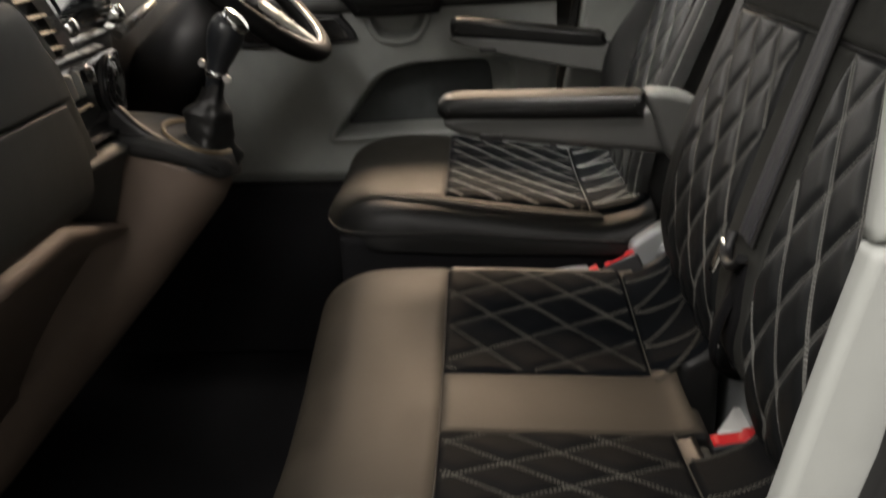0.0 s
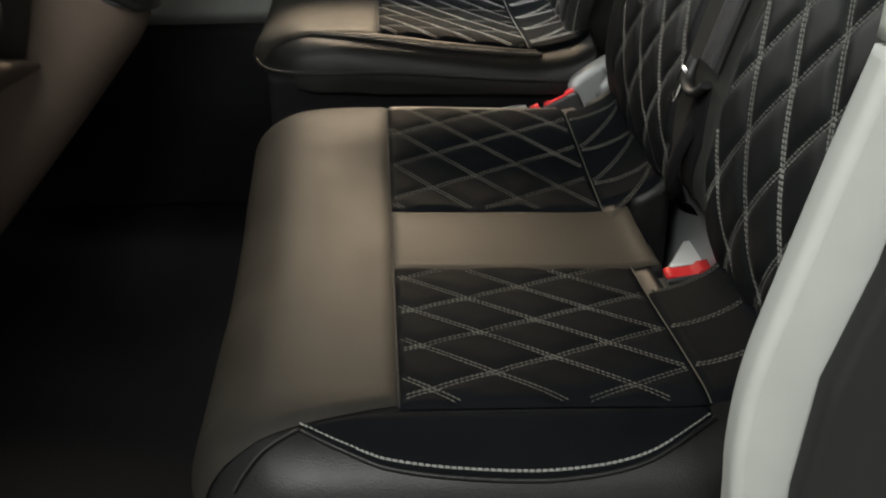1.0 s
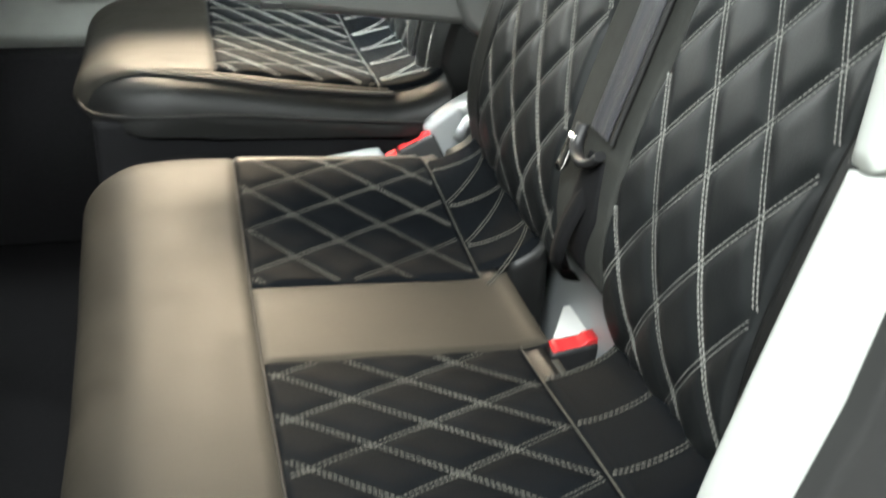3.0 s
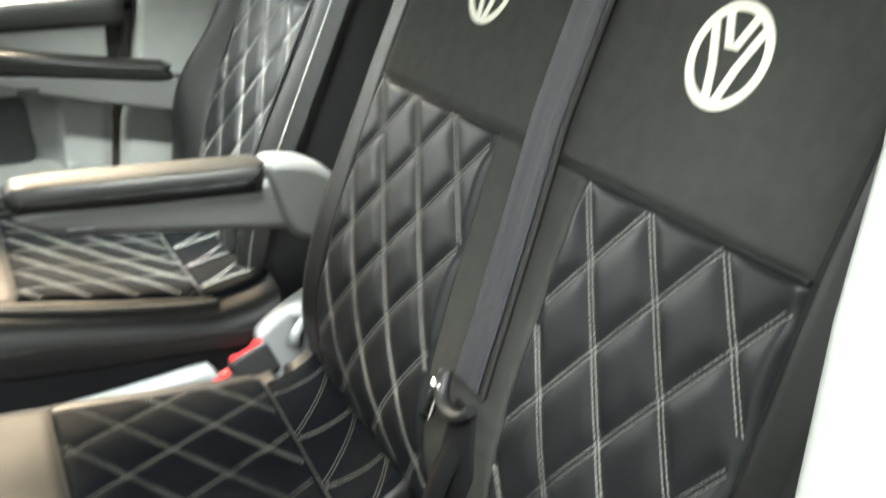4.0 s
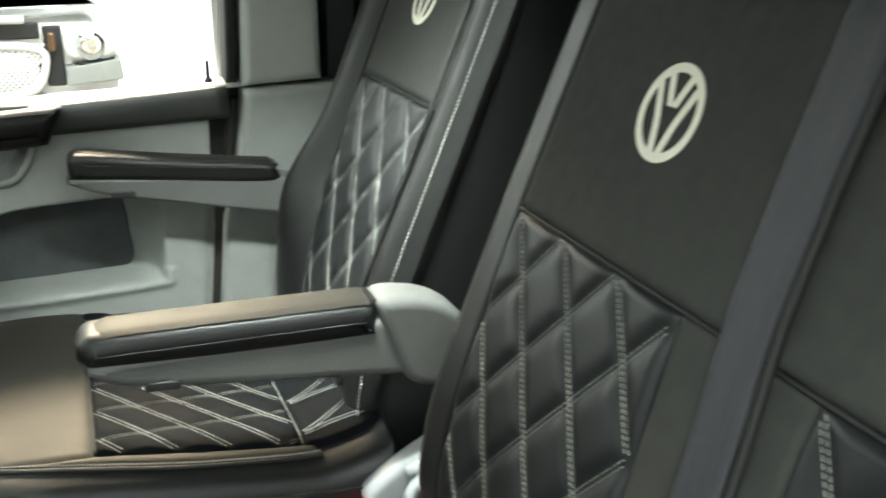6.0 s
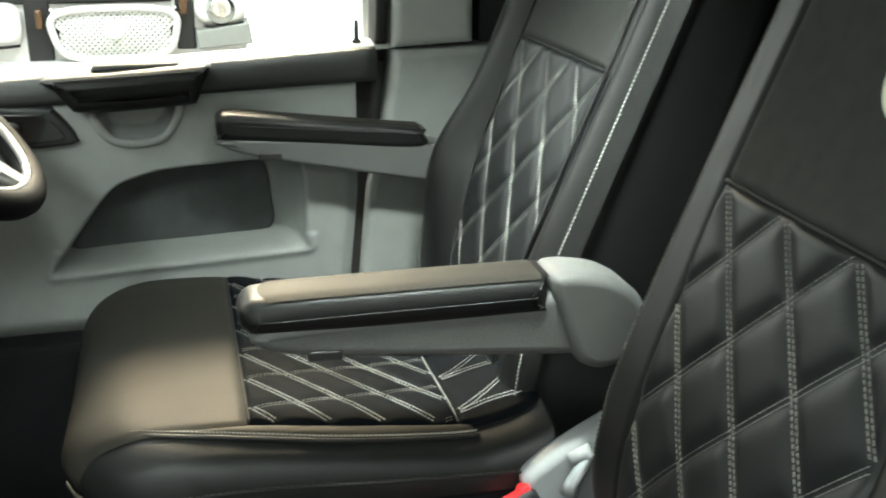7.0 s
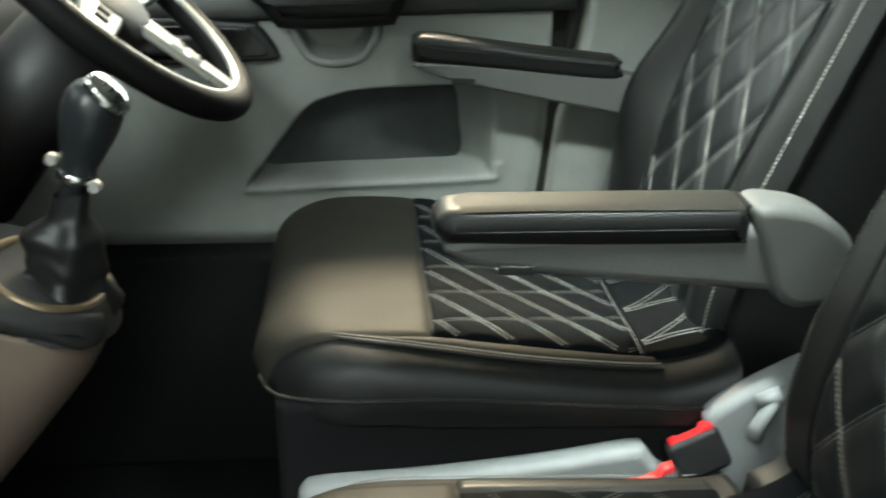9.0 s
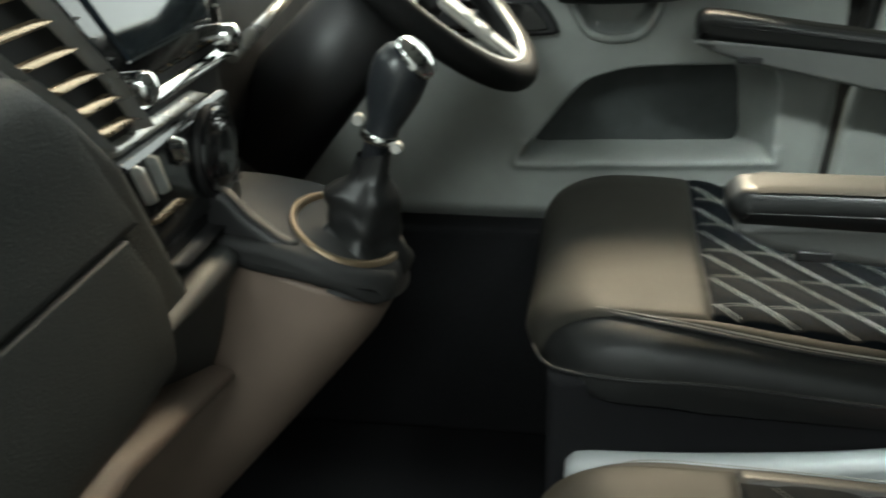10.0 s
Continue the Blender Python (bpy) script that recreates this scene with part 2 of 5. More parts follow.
def slab(outline, y0, y1, r=0.02, axis="y", steps=6, warp=None):
    """A closed outline (two coordinates) drawn out along an axis, with rounded ends."""
    O = even(np.array(outline, float), max(r * 0.45, 0.003))
    ang = np.linspace(0, math.pi / 2, steps)
    depths = [r * (1 - math.cos(q)) for q in ang]
    rings = inset_rings(O, depths)
    st = [(y0 + r * (1 - math.sin(q)), g) for q, g in zip(ang, rings)][::-1]
    mid = [(y, rings[0]) for y in np.linspace(y0 + r, y1 - r, 30 if warp else 3)[1:-1]]
    st2 = [(y1 - r * (1 - math.sin(q)), g) for q, g in zip(ang, rings)]
    rows = []
    for y, q in st + mid + st2:
        yy = np.full(len(q), y)
        if axis == "y":
            rows.append(np.stack([q[:, 0], yy, q[:, 1]], 1))
        elif axis == "x":
            rows.append(np.stack([yy, q[:, 0], q[:, 1]], 1))
        else:
            rows.append(np.stack([q[:, 0], q[:, 1], yy], 1))
    P = np.array(rows)
    if warp:
        P = warp(P)
    v, f = sheet(P, wrap_v=True)
    n, m = P.shape[:2]
    keep = cap_order(O, rings[-1])
    f.append(tuple(keep))
    f.append(tuple((n - 1) * m + j for j in keep)[::-1])
    return v, f


def rounded_rect(x0, x1, z0, z1, r, k=5):
    out = []
    for cx, cz, a0 in ((x1 - r, z1 - r, 0), (x0 + r, z1 - r, 90), (x0 + r, z0 + r, 180), (x1 - r, z0 + r, 270)):
        for i in range(k):
            a = radians(a0 + 90 * i / (k - 1))
            out.append((cx + r * math.cos(a), cz + r * math.sin(a)))
    return out


def block(x0, x1, y0, y1, z0, z1, r=0.004):
    return slab(rounded_rect(x0, x1, z0, z1, min(r, (x1 - x0) / 2.01, (z1 - z0) / 2.01), 4), y0, y1, min(r, (y1 - y0) / 2.01), steps=4)


def tube(path, radius, k=10, closed=False, squash=1.0):
    P = np.array(path, float)
    n = len(P)
    T = np.roll(P, -1, 0) - np.roll(P, 1, 0)
    if not closed:
        T[0], T[-1] = P[1] - P[0], P[-1] - P[-2]
    T /= np.linalg.norm(T, axis=1)[:, None] + 1e-12
    R = radius if hasattr(radius, "__len__") else [radius] * n
    ref = np.array((0, 0, 1.0)) if abs(T[0][2]) < 0.8 else np.array((0, 1.0, 0))
    rows = []
    for i in range(n):
        a = np.cross(T[i], ref)
        a /= np.linalg.norm(a) + 1e-12
        b = np.cross(a, T[i])
        rows.append([P[i] + R[i] * (math.cos(q) * a + squash * math.sin(q) * b) for q in np.arange(k) * 2 * math.pi / k])
    rows = np.array(rows)
    v, f = sheet(rows, wrap_u=closed, wrap_v=True)
    if not closed:
        f.append(tuple(range(k)))
        f.append(tuple((n - 1) * k + j for j in range(k)))
    return v, f


class Skin:
    """A surface: a line in x and z, drawn out along y, with an optional warp. Coordinates are (s, y)."""

    def __init__(self, line, warp=None):
        self.L = np.array(line, float)
        d = np.linalg.norm(np.diff(self.L, axis=0), axis=1)
        self.s = np.concatenate([[0], np.cumsum(d)])
        self.length = self.s[-1]
        t = np.gradient(self.L, axis=0)
        t /= np.linalg.norm(t, axis=1)[:, None]
        self.N = np.stack([-t[:, 1], t[:, 0]], 1)
        self.warp = warp

    def point(self, s, y, d=0.0):
        s, y, d = np.broadcast_arrays(np.asarray(s, float), np.asarray(y, float), np.asarray(d, float))
        x, z = np.interp(s, self.s, self.L[:, 0]), np.interp(s, self.s, self.L[:, 1])
        nx, nz = np.interp(s, self.s, self.N[:, 0]), np.interp(s, self.s, self.N[:, 1])
        P = np.stack([x + nx * d, y, z + nz * d], -1)
        return self.warp(P) if self.warp else P

    def at_x(self, x):
        return float(np.interp(x, self.L[:, 0], self.s))

    def at_z(self, z):
        k = np.argsort(self.L[:, 1])
        return float(np.interp(z, self.L[k, 1], self.s[k]))


class Quilt:
    """Two families of slanted double seams: y = up + k s, spaced by p, and y = down - k2 s, spaced by p2."""

    def __init__(self, k, k2, p, up, down, s_ref, soft=1.0, p2=None):
        self.k, self.k2, self.p, self.up, self.down, self.s_ref, self.soft = k, k2, p, up, down, s_ref, soft
        self.p2 = p2 or p
        self.c, self.c2 = 1 / math.sqrt(1 + k * k), 1 / math.sqrt(1 + k2 * k2)

    def puff(self, s, y, rise):
        u = (y - self.up - self.k * (s - self.s_ref)) / self.p
        v = (y - self.down + self.k2 * (s - self.s_ref)) / self.p2
        du = np.abs(u - np.round(u)) * self.p * self.c
        dv = np.abs(v - np.round(v)) * self.p2 * self.c2
        return rise * (1 - self.soft * np.exp(-(du / 0.0085) ** 1.6)) * (1 - np.exp(-(dv / 0.0085) ** 1.6))

    def lines(self, s0, s1, ya, yb, families=(0, 1)):
        """Seams as rows (points (s, y)), clipped to s0..s1 and ya(s)..yb(s)."""
        out = []
        for slope, base, gap in [((self.k, self.up, self.p), (-self.k2, self.down, self.p2))[i] for i in families]:
            for i in range(-14, 15):
                s = np.arange(s0, s1, 0.0005)
                y = base + i * gap + slope * (s - self.s_ref)
                ok = (y > ya(s)) & (y < yb(s))
                if ok.sum() > 20:
                    out.append(np.stack([s[ok], y[ok]], 1))
        return out


def patch(skin, s0, s1, ya, yb, thick=0.006, quilt=None, rise=0.005, step=0.0036, edge=0.007, wrinkle=0.0004, sink=0.002, valley=None):
    """A padded panel on a skin; its borders sink in, so that seams show between panels."""
    ns = max(3, int((s1 - s0) / step))
    S = np.linspace(s0, s1, ns)
    wide = max(float(np.max(yb(S) - ya(S))), 0.01)
    ny = max(3, int(wide / step))
    u = np.linspace(0, 1, ny)
    SS = np.repeat(S[:, None], ny, 1)
    A, B = ya(S)[:, None], yb(S)[:, None]
    YY = A + (B - A) * u[None, :]
    d = np.minimum(np.minimum(SS - s0, s1 - SS), np.minimum(YY - A, B - YY))
    e = np.clip(d / edge, 0, 1)
    deep = thick + sink if valley is None else valley
    D = thick - deep * (1 - np.sqrt(1 - (1 - e) ** 2))
    if quilt:
        D = D + (quilt.puff(SS, YY, rise) - rise * 0.4) * np.clip(d / 0.006, 0, 1)
    if wrinkle:
        W = np.array([[noise.noise(Vector((a * 9, b * 9, 3.1))) for b in YY[i]] for i, a in enumerate(S)])
        D = D + W * wrinkle * 2
    return sheet(skin.point(SS, YY, D))


def stitches(skin, rows, pair=0.0032, dash=0.0044, gap=0.0005, width=0.0006, out=0.0072, deep=None, single=False):
    """Thread dashes along rows of (s, y), two lines side by side."""
    v, f = [], []
    for row in rows:
        d = np.linalg.norm(np.diff(row, axis=0), axis=1)
        L = np.concatenate([[0], np.cumsum(d)])
        for off in ((0,) if single else (-pair / 2 - 0.0006, pair / 2 + 0.0006)):
            q = 0.001 + (0.0021 if off > 0 else 0)
            while q + dash < L[-1]:
                a = np.array([np.interp(q, L, row[:, 0]), np.interp(q, L, row[:, 1])])
                b = np.array([np.interp(q + dash, L, row[:, 0]), np.interp(q + dash, L, row[:, 1])])
                t = (b - a) / (np.linalg.norm(b - a) + 1e-9)
                n = np.array([-t[1], t[0]])
                a, b = a + n * off, b + n * off
                h = out + (deep(np.array([a[0]]), np.array([a[1]]))[0] if deep else 0)
                m = (a + b) / 2
                w = n * width / 2
                base = np.array([a - w * 0.7, a + w * 0.7, m + w, b + w * 0.7, b - w * 0.7, m - w])
                lo = skin.point(base[:, 0], base[:, 1], h - 0.0012)
                hi = skin.point(np.array([a[0] * .85 + b[0] * .15, b[0] * .85 + a[0] * .15]),
                                np.array([a[1] * .85 + b[1] * .15, b[1] * .85 + a[1] * .15]), h + 0.0007)
                k = len(v)
                v.extend(map(tuple, lo))
                v.extend(map(tuple, hi))
                f.extend([(k, k + 6, k + 1), (k + 1, k + 6, k + 7, k + 2), (k + 2, k + 7, k + 3), (k + 3, k + 7, k + 4),
                          (k + 4, k + 7, k + 6, k + 5), (k + 5, k + 6, k)])
                q += dash + gap
    return v, f


def dashes(line, dash=0.0052, gap=0.0022, radius=0.0007):
    """Single stitches along a line in space."""
    P = np.array(line, float)
    L = np.concatenate([[0], np.cumsum(np.linalg.norm(np.diff(P, axis=0), axis=1))])
    at = lambda q: np.array([np.interp(q, L, P[:, k]) for k in range(3)])
    geos, q = [], 0.0
    while q + dash < L[-1]:
        geos.append(tube([at(q), at(q + dash)], radius, 4))
        q += dash + gap
    return join(*geos)


def const(c):
    return lambda s: np.full(np.shape(s), float(c))


def ramp(sa, a, sb, b):
    return lambda s: a + (b - a) * (np.asarray(s, float) - sa) / (sb - sa)


def emblem(skin, s, y, r, d, parent):
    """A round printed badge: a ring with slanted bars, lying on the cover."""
    def flat(pts):
        P = np.array(pts)
        top = skin.point(s + P[:, 1], y + P[:, 0], d + 0.0006)
        low = skin.point(s + P[:, 1], y + P[:, 0], d - 0.002)
        n = len(P)
        v = list(map(tuple, top)) + list(map(tuple, low))
        return v, [tuple(range(n))] + [(i, (i + 1) % n, n + (i + 1) % n, n + i) for i in range(n)]
    k = 48
    rows = []
    for rad, h in ((r, -0.002), (r, 0.0006), (r * 0.81, 0.0006), (r * 0.81, -0.002)):
        a = np.arange(k) * 2 * math.pi / k
        rows.append(skin.point(s + rad * np.sin(a), y + rad * np.cos(a), d + h))
    geo = sheet(np.array(rows), wrap_v=True)
    w = r * 0.10

    def bar(x0, z0, x1, z1):
        return flat([(x0 - w, z0), (x0 + w, z0), (x1 + w, z1), (x1 - w, z1)])
    em = part("emblem", geo, EMBLEM, parent, "round cream printed badge ring", smooth=False)
    for x0, z0, x1, z1 in ((-0.36, 0.77, -0.07, 0.12), (0.36, 0.77, 0.07, 0.12), (-0.64, 0.56, -0.30, -0.20), (0.64, 0.56, 0.30, -0.20),
                           (-0.30, -0.20, -0.12, -0.82), (0.30, -0.20, 0.12, -0.82)):
        part("bar", bar(x0 * r, z0 * r, x1 * r, z1 * r), EMBLEM, em, smooth=False)
    return em


def corner_warp(y0, y1, radius, sag, z_top, depth, edge, far=None, slant=0.0):
    """Rounds a cushion's front corners in plan, lets its middle sink and draws its front edge in towards y0."""
    def warp(P):
        P = P.copy()
        y, z = P[..., 1], P[..., 2]
        u = np.clip((y - y0) / (y1 - y0), 0, 1)
        e = np.clip(0.11 - np.minimum(y - y0, y1 - y), 0, 0.11)
        drop = sag * np.sin(np.pi * u) ** 2 + np.where(u < 0.5, edge, edge if far is None else far) * (0.11 - np.sqrt(0.11 ** 2 - e ** 2))
        P[..., 2] = z - drop * np.clip((z - (z_top - 0.20)) / 0.15, 0, 1)
        d = np.clip(radius - np.minimum(y - y0, y1 - y), 0, radius)
        P[..., 0] += slant * (y1 - y) / (y1 - y0) * np.clip((0.14 - P[..., 0]) / 0.13, 0, 1)
        P[..., 0] += (radius - np.sqrt(np.maximum(radius ** 2 - d ** 2, 0))) * depth * np.clip((0.14 - P[..., 0]) / 0.13, 0, 1)
        return P
    return warp


# ---- setting: floor, far side of the cab, roof, rear wall, ground ----
setting("ground", ([(-400, -400, -0.46), (400, -400, -0.46), (400, 400, -0.46), (-400, 400, -0.46)], [(0, 1, 2, 3)]),
        CONCRETE, "pale concrete workshop floor round the van", "ground")
setting("floor", block(-1.1, 1.3, -0.06, 1.70, -0.05, 0.0, 0.01), CARPET, "black carpeted cab floor", "floor")
setting("ceiling", slab(rounded_rect(-0.30, 1.3, 1.36, 1.41, 0.02), -0.02, 1.72, 0.01), HEADLINER,
        "pale grey cab headliner", "ceiling")
setting("wall_rear", block(1.20, 1.25, -0.04, 1.72, 0.0, 1.37, 0.01), DARK_CLOTH, "dark load space behind the seats", "wall")
setting("wall_front", block(-1.05, -1.0, -0.04, 1.72, 0.0, 0.86, 0.01), BLACK_PLASTIC, "dark front bulkhead below the windscreen", "wall")


setting("kick_panel", block(-1.0, 0.40, 1.600, 1.665, 0.0, 0.392, 0.012), CARPET, "black carpeted kick panel under the far door", "panel")


def ease(t):
    t = np.clip(t, 0, 1)
    return t * t * (3 - 2 * t)


DOOR_Y = 1.655


def sill(x):
    """Height of the door's top edge: it falls towards the front."""
    return 0.803 + 0.055 * np.asarray(x)


def far_door():
    door = thing("door_1", "mid grey plastic door with black top trim and a deep pocket", "door", kind="structure",
                 at=(0.1, DOOR_Y, 0.4))
    pocket = smooth_line([(-0.105, 0.502), (-0.06, 0.565), (-0.012, 0.622), (0.03, 0.641), (0.09, 0.652), (0.245, 0.657),
                          (0.283, 0.640), (0.288, 0.58), (0.285, 0.517), (0.272, 0.509), (0.15, 0.503), (0.02, 0.499),
                          (-0.09, 0.494)], 0.008, True)
    cup = smooth_line([(-0.032, 0.765), (-0.026, 0.735), (-0.006, 0.706), (0.02, 0.699), (0.05, 0.699), (0.073, 0.706),
                       (0.095, 0.735), (0.104, 0.765)], 0.006, True)
    xs, zs = np.arange(-0.95, 0.374, 0.0036), np.arange(0.20, 0.776, 0.0036)
    X, Z = np.meshgrid(xs, zs, indexing="ij")
    X = np.minimum(X, 0.355 + 0.10 * (Z - 0.43))
    dp, dc = inside_distance(pocket, X, Z), inside_distance(cup, X, Z)
    back = 0.085 * ease(dp / 0.014) * (0.25 + 0.75 * ease((0.292 - X) / 0.06))
    rim = -0.006 * np.exp(-((dp + 0.006) / 0.007) ** 2) * (Z < 0.53)
    Y = DOOR_Y + back + rim + 0.035 * ease(dc / 0.016) + 0.03 * ease((0.42 - Z) / 0.05) - 0.01 * np.cos((Z - 0.5) * 4)
    Y += 0.012 * ease((X - 0.335 - 0.10 * (Z - 0.43)) / 0.022)
    v, f = sheet(np.stack([X, Y, Z], -1))
    part("door_card", (v, f), PLASTIC, door, "grainy mid grey door card with a deep pocket")
    # dark sheet stands in for the shade deep in the pocket
    shade_line = smooth_line([(-0.085, 0.509), (-0.050, 0.562), (-0.006, 0.612), (0.03, 0.627), (0.09, 0.638), (0.200, 0.643),
                         (0.228, 0.634), (0.236, 0.58), (0.233, 0.519), (0.15, 0.513), (0.02, 0.509)], 0.008, True)
    part("pocket_shade", slab(shade_line, DOOR_Y + 0.066, DOOR_Y + 0.078, 0.003), POCKET_SHADE, door, "dark sheet for the shade at the pocket's back")
    rim_line = [p for p in smooth_line([(-0.030, 0.752), (-0.022, 0.728), (-0.004, 0.703), (0.02, 0.694), (0.05, 0.694), (0.075, 0.702), (0.095, 0.728), (0.103, 0.752)], 0.006)]
    part("cup_rim", tube([(x, DOOR_Y - 0.008, z) for x, z in rim_line], 0.0075, 10), PLASTIC, door, "raised grey rim of the grip cup")
    # black top trim that follows the sloping sill
    xt = np.linspace(-0.95, 0.405, 60)
    rows = []
    for x in xt:
        t = float(sill(x))
        low = 0.758 + 0.035 * x
        rows.append([(x, DOOR_Y + 0.03, low), (x, DOOR_Y - 0.012, low + 0.002), (x, DOOR_Y - 0.018, low + 0.012),
                     (x, DOOR_Y - 0.014, t - 0.014), (x, DOOR_Y - 0.004, t - 0.003), (x, DOOR_Y + 0.006, t), (x, DOOR_Y + 0.012, t - 0.006),
                     (x, DOOR_Y + 0.03, t - 0.03)])
    rows = np.array(rows)
    v, f = sheet(rows, wrap_v=True)
    f += [tuple(range(8)), tuple((len(xt) - 1) * 8 + j for j in range(8))]
    part("top_trim", (v, f), DASH, door, "charcoal plastic window sill trim")
    # padded pull over the cup recess
    pad = smooth_line([(-0.086, 0.800), (0.02, 0.806), (0.138, 0.812), (0.148, 0.806), (0.138, 0.782), (0.128, 0.760),
                       (0.115, 0.754), (0.02, 0.749), (-0.040, 0.750), (-0.052, 0.756), (-0.072, 0.782)], 0.006, True)
    pull = part("door_pull", slab(pad, DOOR_Y - 0.052, DOOR_Y + 0.01, 0.018), LEATHER, door, "black padded door pull")
    part("seam", tube([(x, DOOR_Y - 0.05, 0.797 + 0.04 * (x + .08)) for x in np.linspace(-0.07, 0.13, 12)], 0.0012, 6), SEAM, pull)
    part("ledge", block(-0.02, 0.105, DOOR_Y - 0.02, DOOR_Y + 0.02, 0.802, 0.814, 0.005), DASH, door, "dark sill ledge")
    xo = np.linspace(-0.95, 0.43, 40)
    rows = np.array([[(x, DOOR_Y + a, float(sill(x)) + c) for a, c in ((0.008, -0.006), (0.013, 0.001), (0.05, 0.005), (0.10, -0.001), (0.108, -0.06))] for x in xo])
    part("outer_sill", sheet(rows), BODY_WHITE, door, "white painted outer window sill")
    # release handle recess and lever
    bez = smooth_line([(-0.30, 0.758), (-0.10, 0.756), (-0.078, 0.750), (-0.056, 0.722), (-0.050, 0.708), (-0.058, 0.699),
                       (-0.16, 0.694), (-0.30, 0.694)], 0.006, True)
    hb = part("handle_bezel", slab(bez, DOOR_Y - 0.022, DOOR_Y + 0.02, 0.006), BLACK_PLASTIC, door, "black bezel of the door release")
    inn = [(x * 0.86 - 0.024, 0.726 + (z - 0.726) * 0.72) for x, z in bez]
    part("recess", slab(inn, DOOR_Y - 0.0245, DOOR_Y - 0.01, 0.002), PIANO, hb)
    part("lever", slab(rounded_rect(-0.25, -0.125, 0.709, 0.738, 0.012), DOOR_Y - 0.036, DOOR_Y - 0.02, 0.006), BLACK_PLASTIC, hb, "black release lever")
    part("lock_pin", join(tube([(0.381, DOOR_Y + 0.035, 0.825), (0.381, DOOR_Y + 0.035, 0.862)], [0.0045, 0.0038], 10),
                          tube([(0.381, DOOR_Y + 0.035, 0.827), (0.381, DOOR_Y + 0.035, 0.832)], [0.008, 0.006], 12)),
         BLACK_PLASTIC, door, "black door lock pin")
    part("window_frame", slab([(0.405, 0.828), (0.424, 0.828), (0.440, 1.36), (0.421, 1.36)], DOOR_Y + 0.0, DOOR_Y + 0.07, 0.006),
         RUBBER, door, "black window frame rubber")
    pane = part("window_pane", slab([(-0.95, 0.74), (0.412, 0.835), (0.428, 1.36), (-0.30, 1.36)], DOOR_Y + 0.045, DOOR_Y + 0.049, 0.001), GLASS, door, "clear side window")
    pane.visible_shadow = False
    return door


far_door()


def far_pillar():
    p = thing("pillar_far", "grey plastic trim of the pillar behind the door", "pillar", kind="structure", at=(0.5, 1.66, 0))
    low = [(0.372, 0.05), (0.372, 0.43), (0.388, 0.60), (0.418, 0.715), (0.432, 0.818), (0.70, 0.826), (0.70, 0.05)]
    part("lower_trim", slab(low, 1.640, 1.74, 0.014), PLASTIC, p, "mid grey grained lower pillar trim")
    up = [(0.430, 0.822), (0.447, 1.36), (0.556, 1.36), (0.562, 0.828)]
    part("upper_trim", slab(up, 1.645, 1.74, 0.014), LIGHT_PLASTIC, p, "light grey upper pillar trim")
    part("seal", slab([(0.352, 0.05), (0.352, 0.43), (0.370, 0.60), (0.400, 0.72), (0.412, 0.80), (0.424, 0.80), (0.40, 0.60), (0.382, 0.43), (0.382, 0.05)],
                      1.672, 1.73, 0.004), RUBBER, p, "black door seal")
    part("gap_rubber", block(0.355, 0.47, 1.700, 1.735, 0.05, 0.825, 0.004), RUBBER, p, "black rubber in the door gap")
    part("side_lining", block(0.575, 1.21, 1.70, 1.74, 0.05, 1.37, 0.01), DARK_CLOTH, p)
    part("outer_shell", block(0.40, 1.25, 1.745, 1.76, 0.0, 1.40, 0.003), BODY_WHITE, p)


far_pillar()

drv_belt = thing("seat_belt", "black driver's belt hanging beside the pillar", "seat belt", at=(0.6, 1.66, 0.3))
part("webbing", slab([(0.578, 0.30), (0.624, 0.30), (0.630, 1.30), (0.584, 1.30)], 1.682, 1.685, 0.001), WEB, drv_belt)
part("anchor", block(0.572, 0.636, 1.672, 1.698, 1.24, 1.31, 0.01), BLACK_PLASTIC, drv_belt)


# ---- near door opening: pillar trim, seal, outer sill ----
def near_pillar():
    p = thing("pillar_near", "light grey pillar trim beside the passenger bench", "pillar", kind="structure", at=(0.45, 0.0, 0))
    front = smooth_line([(0.392, 0.05), (0.384, 0.30), (0.378, 0.45), (0.375, 0.506), (0.379, 0.564), (0.394, 0.632), (0.413, 0.71), (0.430, 0.775)], 0.01)
    inner = list(front) + [(0.50, 0.775), (0.475, 0.72), (0.460, 0.646), (0.437, 0.565), (0.430, 0.48), (0.432, 0.30), (0.440, 0.05)]
    part("inner_trim", slab(inner, 0.006, 0.034, 0.008), LIGHT_PLASTIC, p, "light grey curved pillar trim")
    seal = [(0.424, 0.05), (0.418, 0.30), (0.414, 0.48), (0.421, 0.565), (0.444, 0.646), (0.457, 0.72), (0.470, 0.80), (0.49, 1.36),
            (0.59, 1.36), (0.58, 0.80), (0.56, 0.72), (0.538, 0.646), (0.515, 0.58), (0.505, 0.48), (0.51, 0.30), (0.515, 0.05)]
    part("door_seal", slab(seal, -0.016, 0.008, 0.007), RUBBER, p, "dark rubber door seal")
    out = [(0.50, 0.05), (0.50, 0.48), (0.512, 0.58), (0.535, 0.646), (0.557, 0.72), (0.577, 0.80), (0.588, 1.36), (0.85, 1.36), (0.85, 0.05)]
    part("outer_jamb", slab(out, -0.06, -0.012, 0.010), BODY_WHITE, p, "white painted door jamb")
    up = [(0.431, 0.778), (0.436, 0.88), (0.447, 0.96), (0.455, 1.36), (0.66, 1.36), (0.66, 0.778)]
    part("upper_trim", slab(up, 0.009, 0.037, 0.010), LIGHT_PLASTIC, p, "light grey upper pillar trim")
    part("side_lining", block(0.66, 1.21, -0.005, 0.03, 0.05, 1.37, 0.01), LIGHT_PLASTIC, p)


